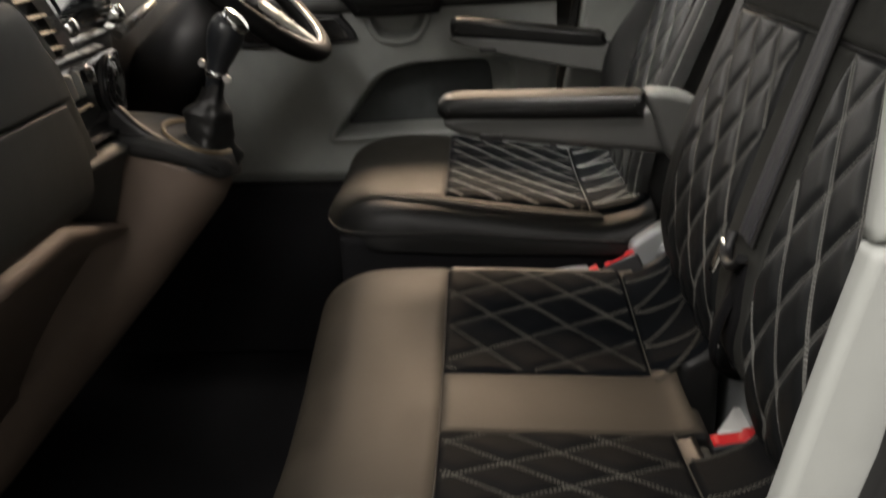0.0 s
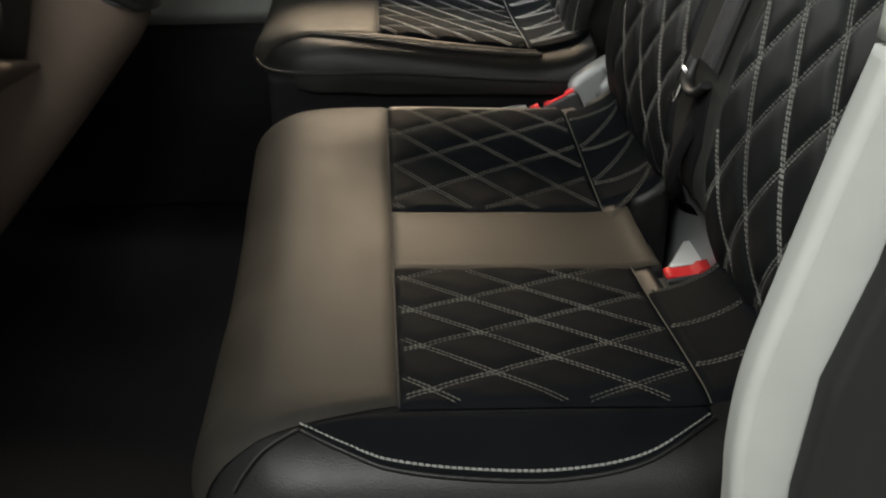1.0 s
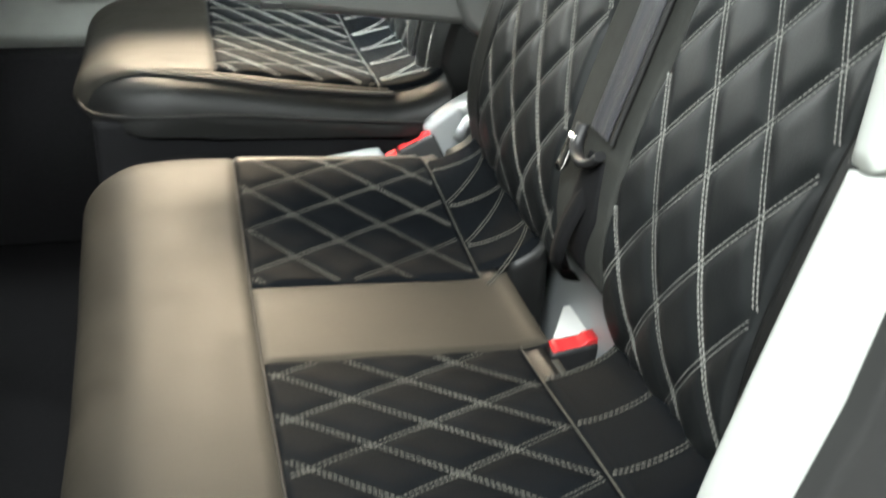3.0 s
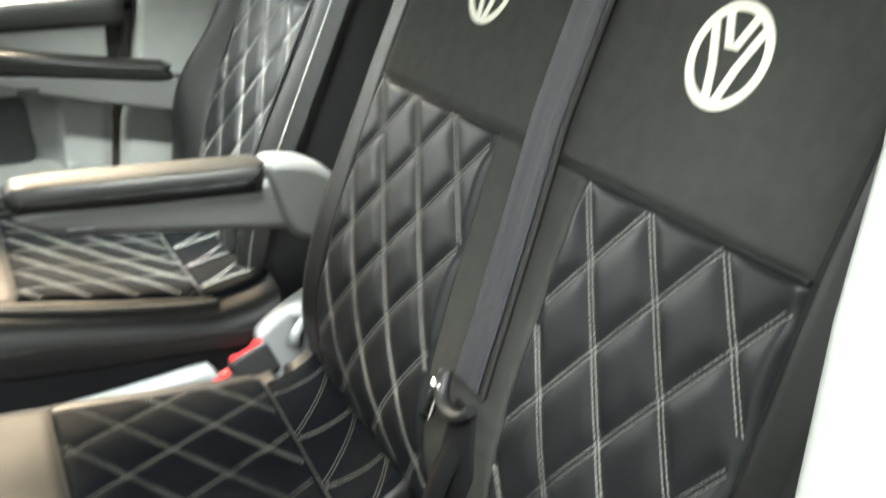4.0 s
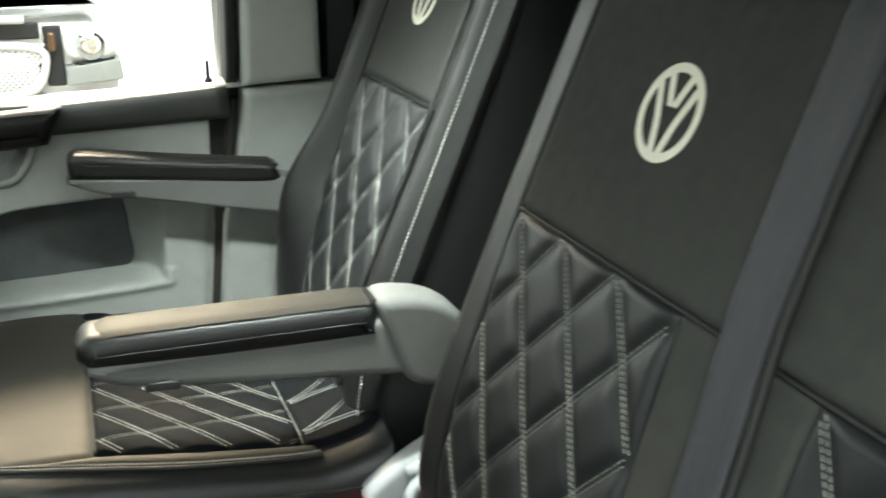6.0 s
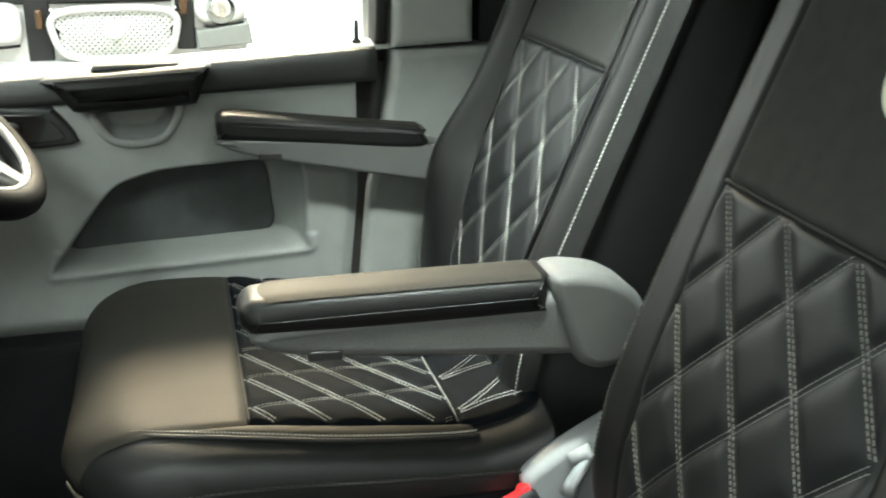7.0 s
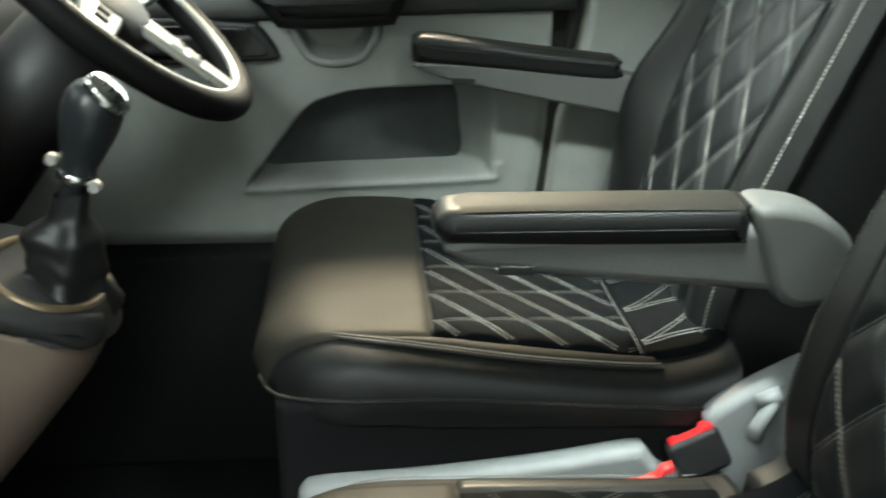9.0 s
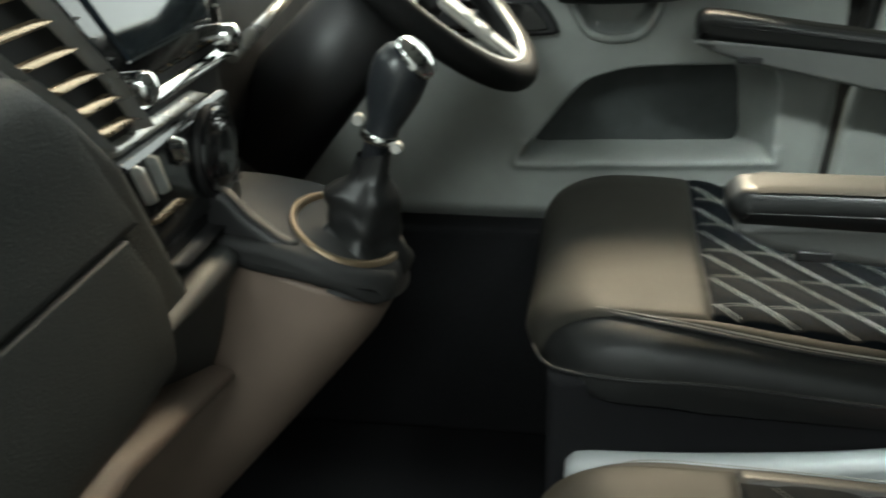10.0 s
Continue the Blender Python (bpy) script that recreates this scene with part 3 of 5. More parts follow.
near_pillar()
setting("sill_step", block(-1.0, 0.42, -0.09, -0.02, -0.12, 0.02, 0.02), BLACK_PLASTIC, "black entry step under the open door", "step")


# ---- the bench for two ----
def bench():
    b = thing("passenger_bench", "black quilted leatherette double seat with white diamond stitching", "seat", at=(0.25, 0.48, 0.05))
    # backrest
    line = smooth_line([(0.484, 0.462), (0.476, 0.475), (0.469, 0.50), (0.463, 0.55), (0.473, 0.62), (0.499, 0.70), (0.551, 0.835),
                        (0.597, 0.95), (0.632, 1.035), (0.645, 1.052)], 0.008)
    top = smooth_line([(0.645, 1.052), (0.665, 1.064), (0.70, 1.06), (0.735, 1.045)], 0.008)
    back = [(0.745, 1.02), (0.69, 0.85), (0.63, 0.65), (0.590, 0.52), (0.58, 0.505)]
    skin = Skin(line)
    seam, bottom, crown = skin.at_z(0.835), skin.at_z(0.470), skin.at_z(1.05)
    body = part("backrest", slab([p for p in line if p[1] > 0.503] + list(top)[1:] + back, 0.092, 0.862, 0.022), LEATHER, b, "black leatherette backrest cover")
    for y0, lo0, hi0, lo1, hi1 in ((0.395, 0.150, 0.392, 0.132, 0.372), (0.806, 0.540, 0.812, 0.502, 0.792)):
        q = Quilt(0.734, 0.711, 0.0820, 0.2258, 0.1383, seam, p2=0.0823) if y0 < 0.5 else Quilt(0.86, 0.824, 0.0900, y0, 0.6227, seam, p2=0.0937)
        sb = skin.at_z(0.55)
        ya, yb = ramp(seam, lo0, sb, lo1), ramp(seam, hi0, sb, hi1)
        part("quilted_panel", patch(skin, bottom, seam, ya, yb, 0.006, q, 0.005), BACK_QUILT, body, "black quilted diamond panel")
        rows = q.lines(bottom + 0.004, seam - 0.004, lambda s: ya(s) + 0.004, lambda s: yb(s) - 0.004)
        part("stitching", stitches(skin, rows, out=0.0046, deep=lambda s, y: q.puff(s, y, 0.005)), THREAD, body, "white double stitching", kind="stuff")
    sb = skin.at_z(0.55)
    part("centre_strip", patch(skin, skin.at_z(0.505), seam, ramp(seam, 0.393, sb, 0.373), ramp(seam, 0.539, sb, 0.501), 0.005), CLOTH, body, "plain grey fabric centre strip")
    gz = [skin.at_z(z) for z in (0.508, 0.53, 0.57, 0.625)]
    # raised black patch puts the shade of the gap into colour
    part("centre_gap", patch(skin, gz[0], gz[3], lambda s: np.interp(s, gz, (0.412, 0.411, 0.394, 0.412)), lambda s: np.interp(s, gz, (0.452, 0.462, 0.463, 0.452)), 0.0075, step=0.005), DARK_CLOTH, body, "black patch for the shaded gap between the seat halves")
    part("head_panel", patch(skin, seam, crown, const(0.150), const(0.812), 0.006, step=0.006), CLOTH, body, "plain dark grey upper panel")
    part("edge_panel", patch(skin, bottom, crown, lambda s: np.where(s > seam, 0.812, ramp(seam, 0.812, sb, 0.792)(s)), const(0.856), 0.004, step=0.006), LEATHER, body)
    part("edge_panel", patch(skin, bottom, crown, const(0.098), lambda s: np.where(s > seam, 0.150, ramp(seam, 0.150, sb, 0.132)(s)), 0.004, step=0.006), LEATHER, body)
    part("seam_piping", tube(skin.point(np.full(60, seam), np.linspace(0.15, 0.812, 60), 0.003), 0.0022, 6), SEAM, body, "black piping")
    edge = np.stack([np.linspace(bottom, crown, 300), np.full(300, 0.8535)], 1)
    part("edge_stitching", stitches(skin, [edge], out=0.003, single=True, width=0.0006), DULL_THREAD, body, "grey edge stitching", kind="stuff")
    topw = np.stack([np.full(200, crown - 0.004), np.linspace(0.12, 0.85, 200)], 1)
    part("top_stitching", stitches(skin, [topw], out=0.002, single=True, width=0.0008), THREAD, body, "white top stitching", kind="stuff")
    for y, z in ((0.293, 0.944), (0.641, 0.952)):
        emblem(skin, skin.at_z(z), y, 0.0400, 0.0064, body)
    part("side_latch", block(0.60, 0.625, 0.07, 0.10, 0.815, 0.830, 0.005), METAL, b, "grey side latch")
    # cushion
    cw = corner_warp(0.050, 0.917, 0.095, 0.030, 0.468, 0.85, 0.95, 0.42, slant=0.022)
    cl = smooth_line([(0.006, 0.26), (-0.018, 0.33), (-0.028, 0.39), (-0.020, 0.432), (0.014, 0.459), (0.065, 0.468), (0.155, 0.468),
                      (0.30, 0.463), (0.395, 0.460), (0.430, 0.466), (0.462, 0.482), (0.478, 0.50)], 0.008)
    cs = Skin(cl, cw)
    under = [(0.432, 0.44), (0.432, 0.30), (0.42, 0.24), (0.03, 0.24)]
    cush = part("cushion", slab([p for p in cl if p[0] < 0.428] + under, 0.050, 0.917, 0.038, warp=cw), LEATHER, b, "black leatherette cushion cover")
    s1, s2, s3 = cs.at_x(0.155), cs.at_x(0.402), cs.s[-1] - 0.004
    nose = float(cs.s[np.argmin(np.abs(cs.L[:, 1] - 0.40))])
    part("front_panel", patch(cs, nose, s1, ramp(nose, 0.098, s1 - 0.03, 0.132), const(0.868), 0.0045, step=0.007, edge=0.005, valley=0.003), PAD, cush, "smooth warm black front panel")
    for y0, lo, hi, fl in ((0.135, 0.132, 0.408, 1), (0.558, 0.555, 0.846, 0)):
        q = Quilt(0.504, 0.854, 0.0795, 0.1406, 0.3945, s1, 0.85, 0.0724) if fl else Quilt(0.58, 1.289, 0.0851, 0.6666, 0.7797, s1, 0.85, 0.1003)
        part("quilted_panel", patch(cs, s1, s2, const(lo), const(hi), 0.005, q, 0.005, edge=0.005, valley=0.003), QUILT, cush, "black quilted diamond panel")
        rows = q.lines(s1 + 0.004, s2 - 0.003, const(lo + 0.004), const(hi - 0.004))
        part("stitching", stitches(cs, rows, out=0.0036, deep=lambda s, y: q.puff(s, y, 0.005)), DULL_THREAD, cush, "grey worn double stitching", kind="stuff")
        hi2 = 0.348 if fl else hi - 0.01
        part("rear_panel", patch(cs, s2, s3, const(lo + 0.004 if fl else 0.572), const(hi2), 0.006, None, step=0.005), QUILT, cush, "quilted rear panel")
        rows = []
        for y in ((0.342, 0.262, 0.186) if fl else (0.800, 0.708, 0.618)):
            run = np.linspace(s2 + 0.001, s3 - 0.004, 60)
            rows.append(np.stack([run, y - 0.06 * np.linspace(0, 0.1, 60)], 1))
            if not fl:
                rows.append(np.stack([run, np.minimum(y - 0.085 + 0.84 * np.linspace(0, s3 - s2, 60), hi2 - 0.005)], 1))
        part("rear_stitching", stitches(cs, rows, out=0.0066), DULL_THREAD, cush, "grey worn double stitching", kind="stuff")
    for ya, yb in ((0.096, 0.346), (0.566, 0.878)):
        heel = [p for p in cl if p[0] > 0.43] + [(0.486, 0.49), (0.486, 0.36), (0.43, 0.36)]
        part("heel_roll", slab(heel, ya, yb, 0.012, warp=cw), LEATHER, cush, "raised rear edge of the cushion")
    part("centre_panel", patch(cs, s1, s2 + 0.030, const(0.408), const(0.555), 0.0045, step=0.006, edge=0.006, valley=0.003), PAD, cush, "plain smooth centre panel")
    part("centre_flap", patch(cs, s2 + 0.016, cs.at_x(0.430), const(0.338), const(0.385), 0.002, step=0.005, edge=0.02, sink=0.006), CLOTH, cush)
    part("side_strip", patch(cs, s1, s2, const(0.846), const(0.880), 0.004, step=0.005), LEATHER, cush)
    part("seam_piping", tube(cs.point(np.full(60, s1), np.linspace(0.132, 0.85, 60), 0.0035), 0.0012, 6), SEAM, cush, "black piping")
    part("seam_piping", tube(cs.point(np.full(50, s2), np.linspace(0.132, 0.408, 50), 0.004), 0.0007, 6), DULL_THREAD, cush, "pale seam")
    part("seam_piping", tube(cs.point(np.full(50, s2), np.linspace(0.556, 0.836, 50), 0.004), 0.0007, 6), DULL_THREAD, cush, "pale seam")
    wl = smooth_line([(s1 - 0.090, 0.118), (s1 - 0.060, 0.103), (s1 - 0.012, 0.088), (s1 + 0.05, 0.081), (s1 + 0.125, 0.080), (s1 + 0.19, 0.090), (s2 + 0.0, 0.120)], 0.004)
    part("side_strip", patch(cs, s1 - 0.088, s2, lambda s: np.interp(s, wl[:, 0], wl[:, 1]), lambda s: np.interp(s, (s1 - 0.090, s1 - 0.03, s1), (0.1185, 0.131, 0.1325)), 0.0035, step=0.005, edge=0.004), QUILT, cush, "dark side strip")
    part("welt", tube(cs.point(wl[:, 0], wl[:, 1], 0.001), 0.0022, 6), LEATHER, cush, "piped welt")
    part("welt_stitching", stitches(cs, [wl + np.array([[0, 0.004]])], out=0.004, single=True, width=0.0011), THREAD, cush, "white welt stitching", kind="stuff")
    w2 = smooth_line([(s1 - 0.165, 0.090), (s1 - 0.13, 0.104), (s1 - 0.090, 0.118)], 0.004)
    part("welt", tube(cs.point(w2[:, 0], w2[:, 1], 0.002), 0.0016, 6), SEAM, cush)
    w3 = np.stack([np.linspace(nose + 0.02, s2, 200), np.full(200, 0.902)], 1)
    part("edge_stitching", stitches(cs, [w3], out=0.0, single=True, width=0.0012), THREAD, cush, "white edge stitching", kind="stuff")
    part("base", slab([(0.03, 0.0), (0.03, 0.25), (0.50, 0.25), (0.50, 0.0)], 0.09, 0.86, 0.01), BLACK_PLASTIC, b, "black bench base box")
    part("buckle_slot", slab(rounded_rect(0.424, 0.452, 0.34, 0.412, 0.010), 0.452, 0.520, 0.008), SEAM, b, "black buckle pocket")
    # plain white plate, added low in the buckle gap
    part("gap_plate", slab([(0.466, 0.486), (0.512, 0.478), (0.512, 0.545), (0.498, 0.545)], 0.386, 0.398, 0.003, "z"), BODY_WHITE, b, "white plate in the buckle gap")
    part("rear_bracket", slab([(0.505, 0.30), (0.505, 0.49), (0.53, 0.53), (0.56, 0.53), (0.56, 0.30)], 0.30, 0.86, 0.006), PALE_PLASTIC, b, "pale plastic bench bracket")
    return skin


bench_skin = bench()


# ---- belts and buckles ----
def centre_belt(skin):
    belt = thing("seat_belt", "black centre belt lying over the bench backrest", "seat belt", at=(0.6, 0.46, 1.0))
    zz = np.array([1.058, 1.02, 0.94, 0.86, 0.78, 0.70, 0.64])
    yc = np.array([0.476, 0.472, 0.4705, 0.466, 0.452, 0.441, 0.436])
    s = np.array([skin.at_z(z) for z in zz])
    ss = np.linspace(s[0], s[-1], 60)
    cy = np.interp(ss, s[::-1] if s[0] > s[-1] else s, yc[::-1] if s[0] > s[-1] else yc)
    w = np.linspace(0.025, 0.021, 60)
    rows = []
    for a, c, ww in zip(ss, cy, w):
        u = np.array([-1, -0.92, -0.48, -0.28, 0.28, 0.48, 0.92, 1, 0.95, -0.95])
        h = np.array([0.008, 0.0092, 0.0096, 0.0084, 0.0084, 0.0096, 0.0092, 0.008, 0.007, 0.007]) + 0.002
        rows.append(skin.point(np.full(10, a), c + u * ww, h))
    part("webbing", sheet(np.array(rows), wrap_v=True), WEB, belt, "black ribbed webbing")
    # thin dark strip beside the webbing stands in for its shadow
    rows = []
    for a, c, ww in zip(ss[:], cy - 0.030, w):
        u = np.array([-0.12, 0.12, 0.12, -0.12])
        rows.append(skin.point(np.full(4, a), c + u * ww, np.array([0.008, 0.008, 0.012, 0.012])))
    part("webbing_shadow", sheet(np.array(rows), wrap_v=True), SEAM, belt)
    # lower loop from the tongue down to the gap, darkened for the shade there
    lo = smooth_line([(0.488, 0.438, 0.640), (0.468, 0.436, 0.60), (0.450, 0.446, 0.55), (0.450, 0.466, 0.50), (0.474, 0.510, 0.462), (0.52, 0.556, 0.43)], 0.01)
    L = []
    for p in lo:
        L.append([(p[0], p[1] - 0.020, p[2]), (p[0] - 0.003, p[1], p[2] + 0.002), (p[0], p[1] + 0.014, p[2]), (p[0] + 0.003, p[1], p[2])])
    part("lower_webbing", sheet(np.array(L), wrap_v=True), DARK_CLOTH, belt)
    tg = smooth_line([(0.462, 0.412, 0.630), (0.458, 0.425, 0.618), (0.456, 0.445, 0.614), (0.458, 0.462, 0.622), (0.466, 0.470, 0.640)], 0.004)
    part("tongue", tube(tg, 0.0070, 8, squash=0.7), BLACK_PLASTIC, belt, "dark plastic belt tongue")
    part("tongue_blade", slab([(0.444, 0.595), (0.452, 0.600), (0.462, 0.628), (0.456, 0.632)], 0.462, 0.478, 0.002), CHROME, belt, "bright blade end")
    part("guide", slab(smooth_line([(0.632, 1.040), (0.643, 1.066), (0.68, 1.078), (0.73, 1.07), (0.72, 1.05), (0.66, 1.060)], 0.01, True), 0.440, 0.505, 0.006), RUBBER, belt, "black belt outlet")
    part("guide_cover", slab([(0.66, 1.066), (0.668, 1.100), (0.72, 1.10), (0.74, 1.066)], 0.40, 0.56, 0.012), LIGHT_PLASTIC, belt, "pale plastic outlet cover")


centre_belt(bench_skin)


def buckle(at, turn, label):
    """A belt buckle: black housing, red push button and stalk."""
    k = thing("belt_buckle", label, "belt buckle", group="belt buckles")
    part("housing", slab(rounded_rect(-0.030, 0.030, -0.040, 0.008, 0.008), -0.013, 0.013, 0.006), BLACK_PLASTIC, k)
    part("button", slab([(-0.026, -0.004), (-0.024, 0.010), (-0.016, 0.011), (-0.012, 0.0085), (0.010, 0.0085), (0.014, 0.013), (0.026, 0.013), (0.026, -0.004)], -0.0095, 0.0085, 0.002), RED, k, "red release button")
    part("stalk", slab(rounded_rect(-0.014, 0.014, -0.14, -0.035, 0.004), -0.004, 0.004, 0.002), BLACK_PLASTIC, k)
    k.matrix_world = Matrix.Translation(at) @ turn
    return k


buckle((0.424, 0.984, 0.424), pose(0, 0, 0, -12, -26, 0), "black belt buckle with red button beside the driver's seat")
buckle((0.358, 0.904, 0.427), pose(0, 0, 0, -12, -24, 0), "black belt buckle with red button at the bench edge")
buckle((0.480, 0.467, 0.392), pose(0, 0, 0, 8, -6, 4), "black belt buckle with red button in the bench gap")


# ---- the driver's seat ----
def bolster(skin, s0, s1, ya, yb, height, power=0.6, n=60, m=16):
    S = np.linspace(s0, s1, n)
    u = np.linspace(0, 1, m)
    SS, U = np.meshgrid(S, u, indexing="ij")
    A, B = ya(S)[:, None], yb(S)[:, None]
    Y = A + (B - A) * U
    k = np.clip(np.minimum(SS - s0, s1 - SS) / 0.05, 0, 1)
    D = -0.012 + (height(S)[:, None] + 0.012) * np.sin(np.pi * U) ** power * np.sqrt(1 - (1 - k) ** 2)
    return sheet(skin.point(SS, Y, D))


def driver_seat():
    b = thing("driver_seat", "black quilted leatherette driver's seat with white diamond stitching", "seat", at=(0.25, 1.30, 0.05))
    line = smooth_line([(0.470, 0.40), (0.462, 0.47), (0.466, 0.54), (0.484, 0.61), (0.518, 0.70), (0.585, 0.867), (0.640, 1.005),
                        (0.70, 1.16), (0.72, 1.20)], 0.008)
    top = smooth_line([(0.72, 1.20), (0.75, 1.225), (0.80, 1.215)], 0.008)
    back = [(0.82, 1.17), (0.755, 0.95), (0.68, 0.70), (0.61, 0.48), (0.60, 0.40)]
    skin = Skin(line)
    bottom, seam, crown = skin.at_z(0.44), skin.at_z(0.865), skin.at_z(1.19)
    body = part("backrest", slab(list(line) + list(top)[1:] + back, 1.075, 1.555, 0.03), LEATHER, b, "black leatherette backrest cover")
    q = Quilt(0.90, 0.86, 0.1038, 1.3468, 1.2566, seam, p2=0.108)
    zs = [skin.at_z(z) for z in (0.44, 0.58, 0.71, 0.865)]
    left = lambda s: np.interp(s, zs, [1.365, 1.408, 1.446, 1.458])
    right = lambda s: np.interp(s, zs, [1.168, 1.160, 1.155, 1.148])
    part("quilted_panel", patch(skin, bottom, seam, right, left, 0.006, q, 0.005), BACK_QUILT, body, "quilted diamond panel")
    rows = q.lines(bottom + 0.004, seam - 0.004, lambda s: right(s) + 0.004, lambda s: left(s) - 0.004)
    part("stitching", stitches(skin, rows, out=0.0046, width=0.0006, deep=lambda s, y: q.puff(s, y, 0.005)), THREAD, body, "white double stitching", kind="stuff")
    part("head_panel", patch(skin, seam, crown, const(1.156), const(1.458), 0.006, step=0.006), CLOTH, body, "plain dark upper panel")
    part("seam_piping", tube(skin.point(np.full(40, seam), np.linspace(1.158, 1.456, 40), 0.003), 0.0018, 6), SEAM, body)
    emblem(skin, skin.at_z(0.985), 1.305, 0.0395, 0.0066, body)
    waist = skin.at_z(0.67)
    run = np.linspace(bottom, crown, 120)
    for side, shift in ((left, -0.001), (right, 0.001)):
        part("side_piping", tube(skin.point(run, side(run) + shift, 0.0075), 0.0022, 6), SEAM, body, "black piping beside the panel")
    near_h = lambda s: 0.012 + 0.006 * np.exp(-((s - waist) / 0.12) ** 2)
    far_h = lambda s: 0.024 + 0.026 * np.exp(-((s - waist) / 0.09) ** 2)
    part("side_bolster", bolster(skin, bottom - 0.02, crown, const(1.064), lambda s: right(s) + 0.003, near_h, 0.7), LEATHER, body, "smooth leatherette side bolster")
    part("side_bolster", bolster(skin, bottom - 0.02, crown, lambda s: left(s) - 0.003, const(1.572), far_h, 0.8), LEATHER, body, "smooth leatherette side bolster")
    e = np.stack([np.linspace(bottom, crown, 300), np.full(300, 1.076)], 1)
    part("edge_stitching", stitches(skin, [e], out=0.008, single=True, width=0.0007), THREAD, body, "white edge stitching", kind="stuff")
    e = np.stack([np.linspace(bottom, crown, 300), np.full(300, 1.548)], 1)
    part("edge_stitching", stitches(skin, [e], out=0.016, single=True, width=0.0007), THREAD, body, "white edge stitching", kind="stuff")
    # cushion
    cw = corner_warp(1.000, 1.560, 0.12, 0.010, 0.522, 0.9, 0.35)
    cl = smooth_line([(-0.034, 0.462), (-0.046, 0.466), (-0.050, 0.480), (-0.035, 0.506), (0.0, 0.522), (0.05, 0.526), (0.145, 0.522),
                      (0.28, 0.504), (0.38, 0.492), (0.42, 0.494), (0.46, 0.505), (0.482, 0.52)], 0.008)
    cs = Skin(cl, cw)
    under = [(0.49, 0.50), (0.49, 0.452), (0.47, 0.446), (0.30, 0.452)]
    cush = part("cushion", slab(list(cl) + under, 1.000, 1.560, 0.022, warp=cw), LEATHER, b, "black leatherette cushion cover")
    s1, s2, s3 = cs.at_x(0.147), cs.at_x(0.382), cs.s[-1] - 0.004
    nose = float(cs.s[np.argmin(np.abs(cs.L[:60, 1] - 0.475))])
    part("front_panel", patch(cs, nose, s1, const(1.052), const(1.508), 0.0045, step=0.007, edge=0.005, valley=0.003), PAD, cush, "smooth warm black front panel")
    q = Quilt(0.263, 1.242, 0.0831, 1.1704, 1.3249, s1, 0.6, 0.0756)
    part("quilted_panel", patch(cs, s1, s2, const(1.058), const(1.500), 0.005, q, 0.005, edge=0.005, valley=0.003), QUILT, cush, "black quilted diamond panel")
    rows = q.lines(s1 + 0.004, s2 - 0.003, const(1.062), const(1.496), (1,))
    faint = q.lines(s1 + 0.004, s2 - 0.003, const(1.062), const(1.496), (0,))
    part("cross_stitching", stitches(cs, faint, out=0.0036, width=0.0004, deep=lambda s, y: q.puff(s, y, 0.005)), DULL_THREAD, cush, "grey crossing stitching", kind="stuff")
    part("stitching", stitches(cs, rows, pair=0.0050, width=0.0007, out=0.0036, deep=lambda s, y: q.puff(s, y, 0.005)), THREAD, cush, "white double stitching", kind="stuff")
    part("rear_panel", patch(cs, s2, s3, const(1.052), const(1.500), 0.007, None, step=0.005), QUILT, cush, "quilted rear panel")
    rows = []
    for y in (1.075, 1.165, 1.255, 1.345, 1.435):
        t = np.linspace(0, s3 - s2 - 0.008, 60)
        rows.append(np.stack([s2 + 0.004 + t, y + 0.012 * np.sin(t / t[-1] * math.pi)], 1))
        rows.append(np.stack([s2 + 0.004 + t, y + 0.002 + 0.7 * t], 1))
    part("rear_stitching", stitches(cs, rows, pair=0.0050, width=0.0005, out=0.0076), THREAD, cush, "white double stitching", kind="stuff")
    part("seam_piping", tube(cs.point(np.full(50, s1), np.linspace(1.060, 1.50, 50), 0.0035), 0.0015, 6), SEAM, cush)
    part("seam_piping", tube(cs.point(np.full(50, s2), np.linspace(1.060, 1.50, 50), 0.004), 0.0006, 6), THREAD, cush)
    wl = smooth_line([(s1 - 0.135, 1.062), (s1 - 0.09, 1.050), (s1 - 0.03, 1.042), (s1 + 0.06, 1.036), (s1 + 0.14, 1.036), (s2 + 0.02, 1.040)], 0.004)
    part("side_strip", patch(cs, s1 - 0.130, s2 + 0.015, lambda s: np.interp(s, wl[:, 0], wl[:, 1]), lambda s: np.interp(s, (s1 - 0.135, s1 - 0.06, s1), (1.0625, 1.055, 1.059)), 0.0045, step=0.005, edge=0.004, valley=0.003), PAD, cush, "smooth strip above the welt")
    part("welt", tube(cs.point(wl[:, 0], wl[:, 1] - 0.001, 0.001), 0.0030, 6), LEATHER, cush, "piped welt")
    part("welt_stitching", stitches(cs, [wl + np.array([[0, 0.003]])], out=0.0045, single=True, width=0.0014), THREAD, cush, "white welt stitching", kind="stuff")
    low = smooth_line([(-0.040, 1.03, 0.492), (-0.02, 1.006, 0.481), (0.05, 0.999, 0.474), (0.16, 0.998, 0.473), (0.30, 0.998, 0.462), (0.45, 0.998, 0.452)], 0.01)
    part("lower_welt", tube(low, 0.0015, 6), SEAM, cush, "lower piped welt")
    part("lower_stitching", dashes([(x, y - 0.0022, z + 0.004) for x, y, z in low], radius=0.0004), DULL_THREAD, cush, "grey stitching along the lower welt", kind="stuff")
    side = [(-0.022, 0.30), (-0.024, 0.465), (0.05, 0.470), (0.45, 0.45), (0.47, 0.43), (0.47, 0.30)]
    part("side_skirt", slab(side, 1.010, 1.54, 0.012), DARK_CLOTH, b, "black fabric seat skirt")
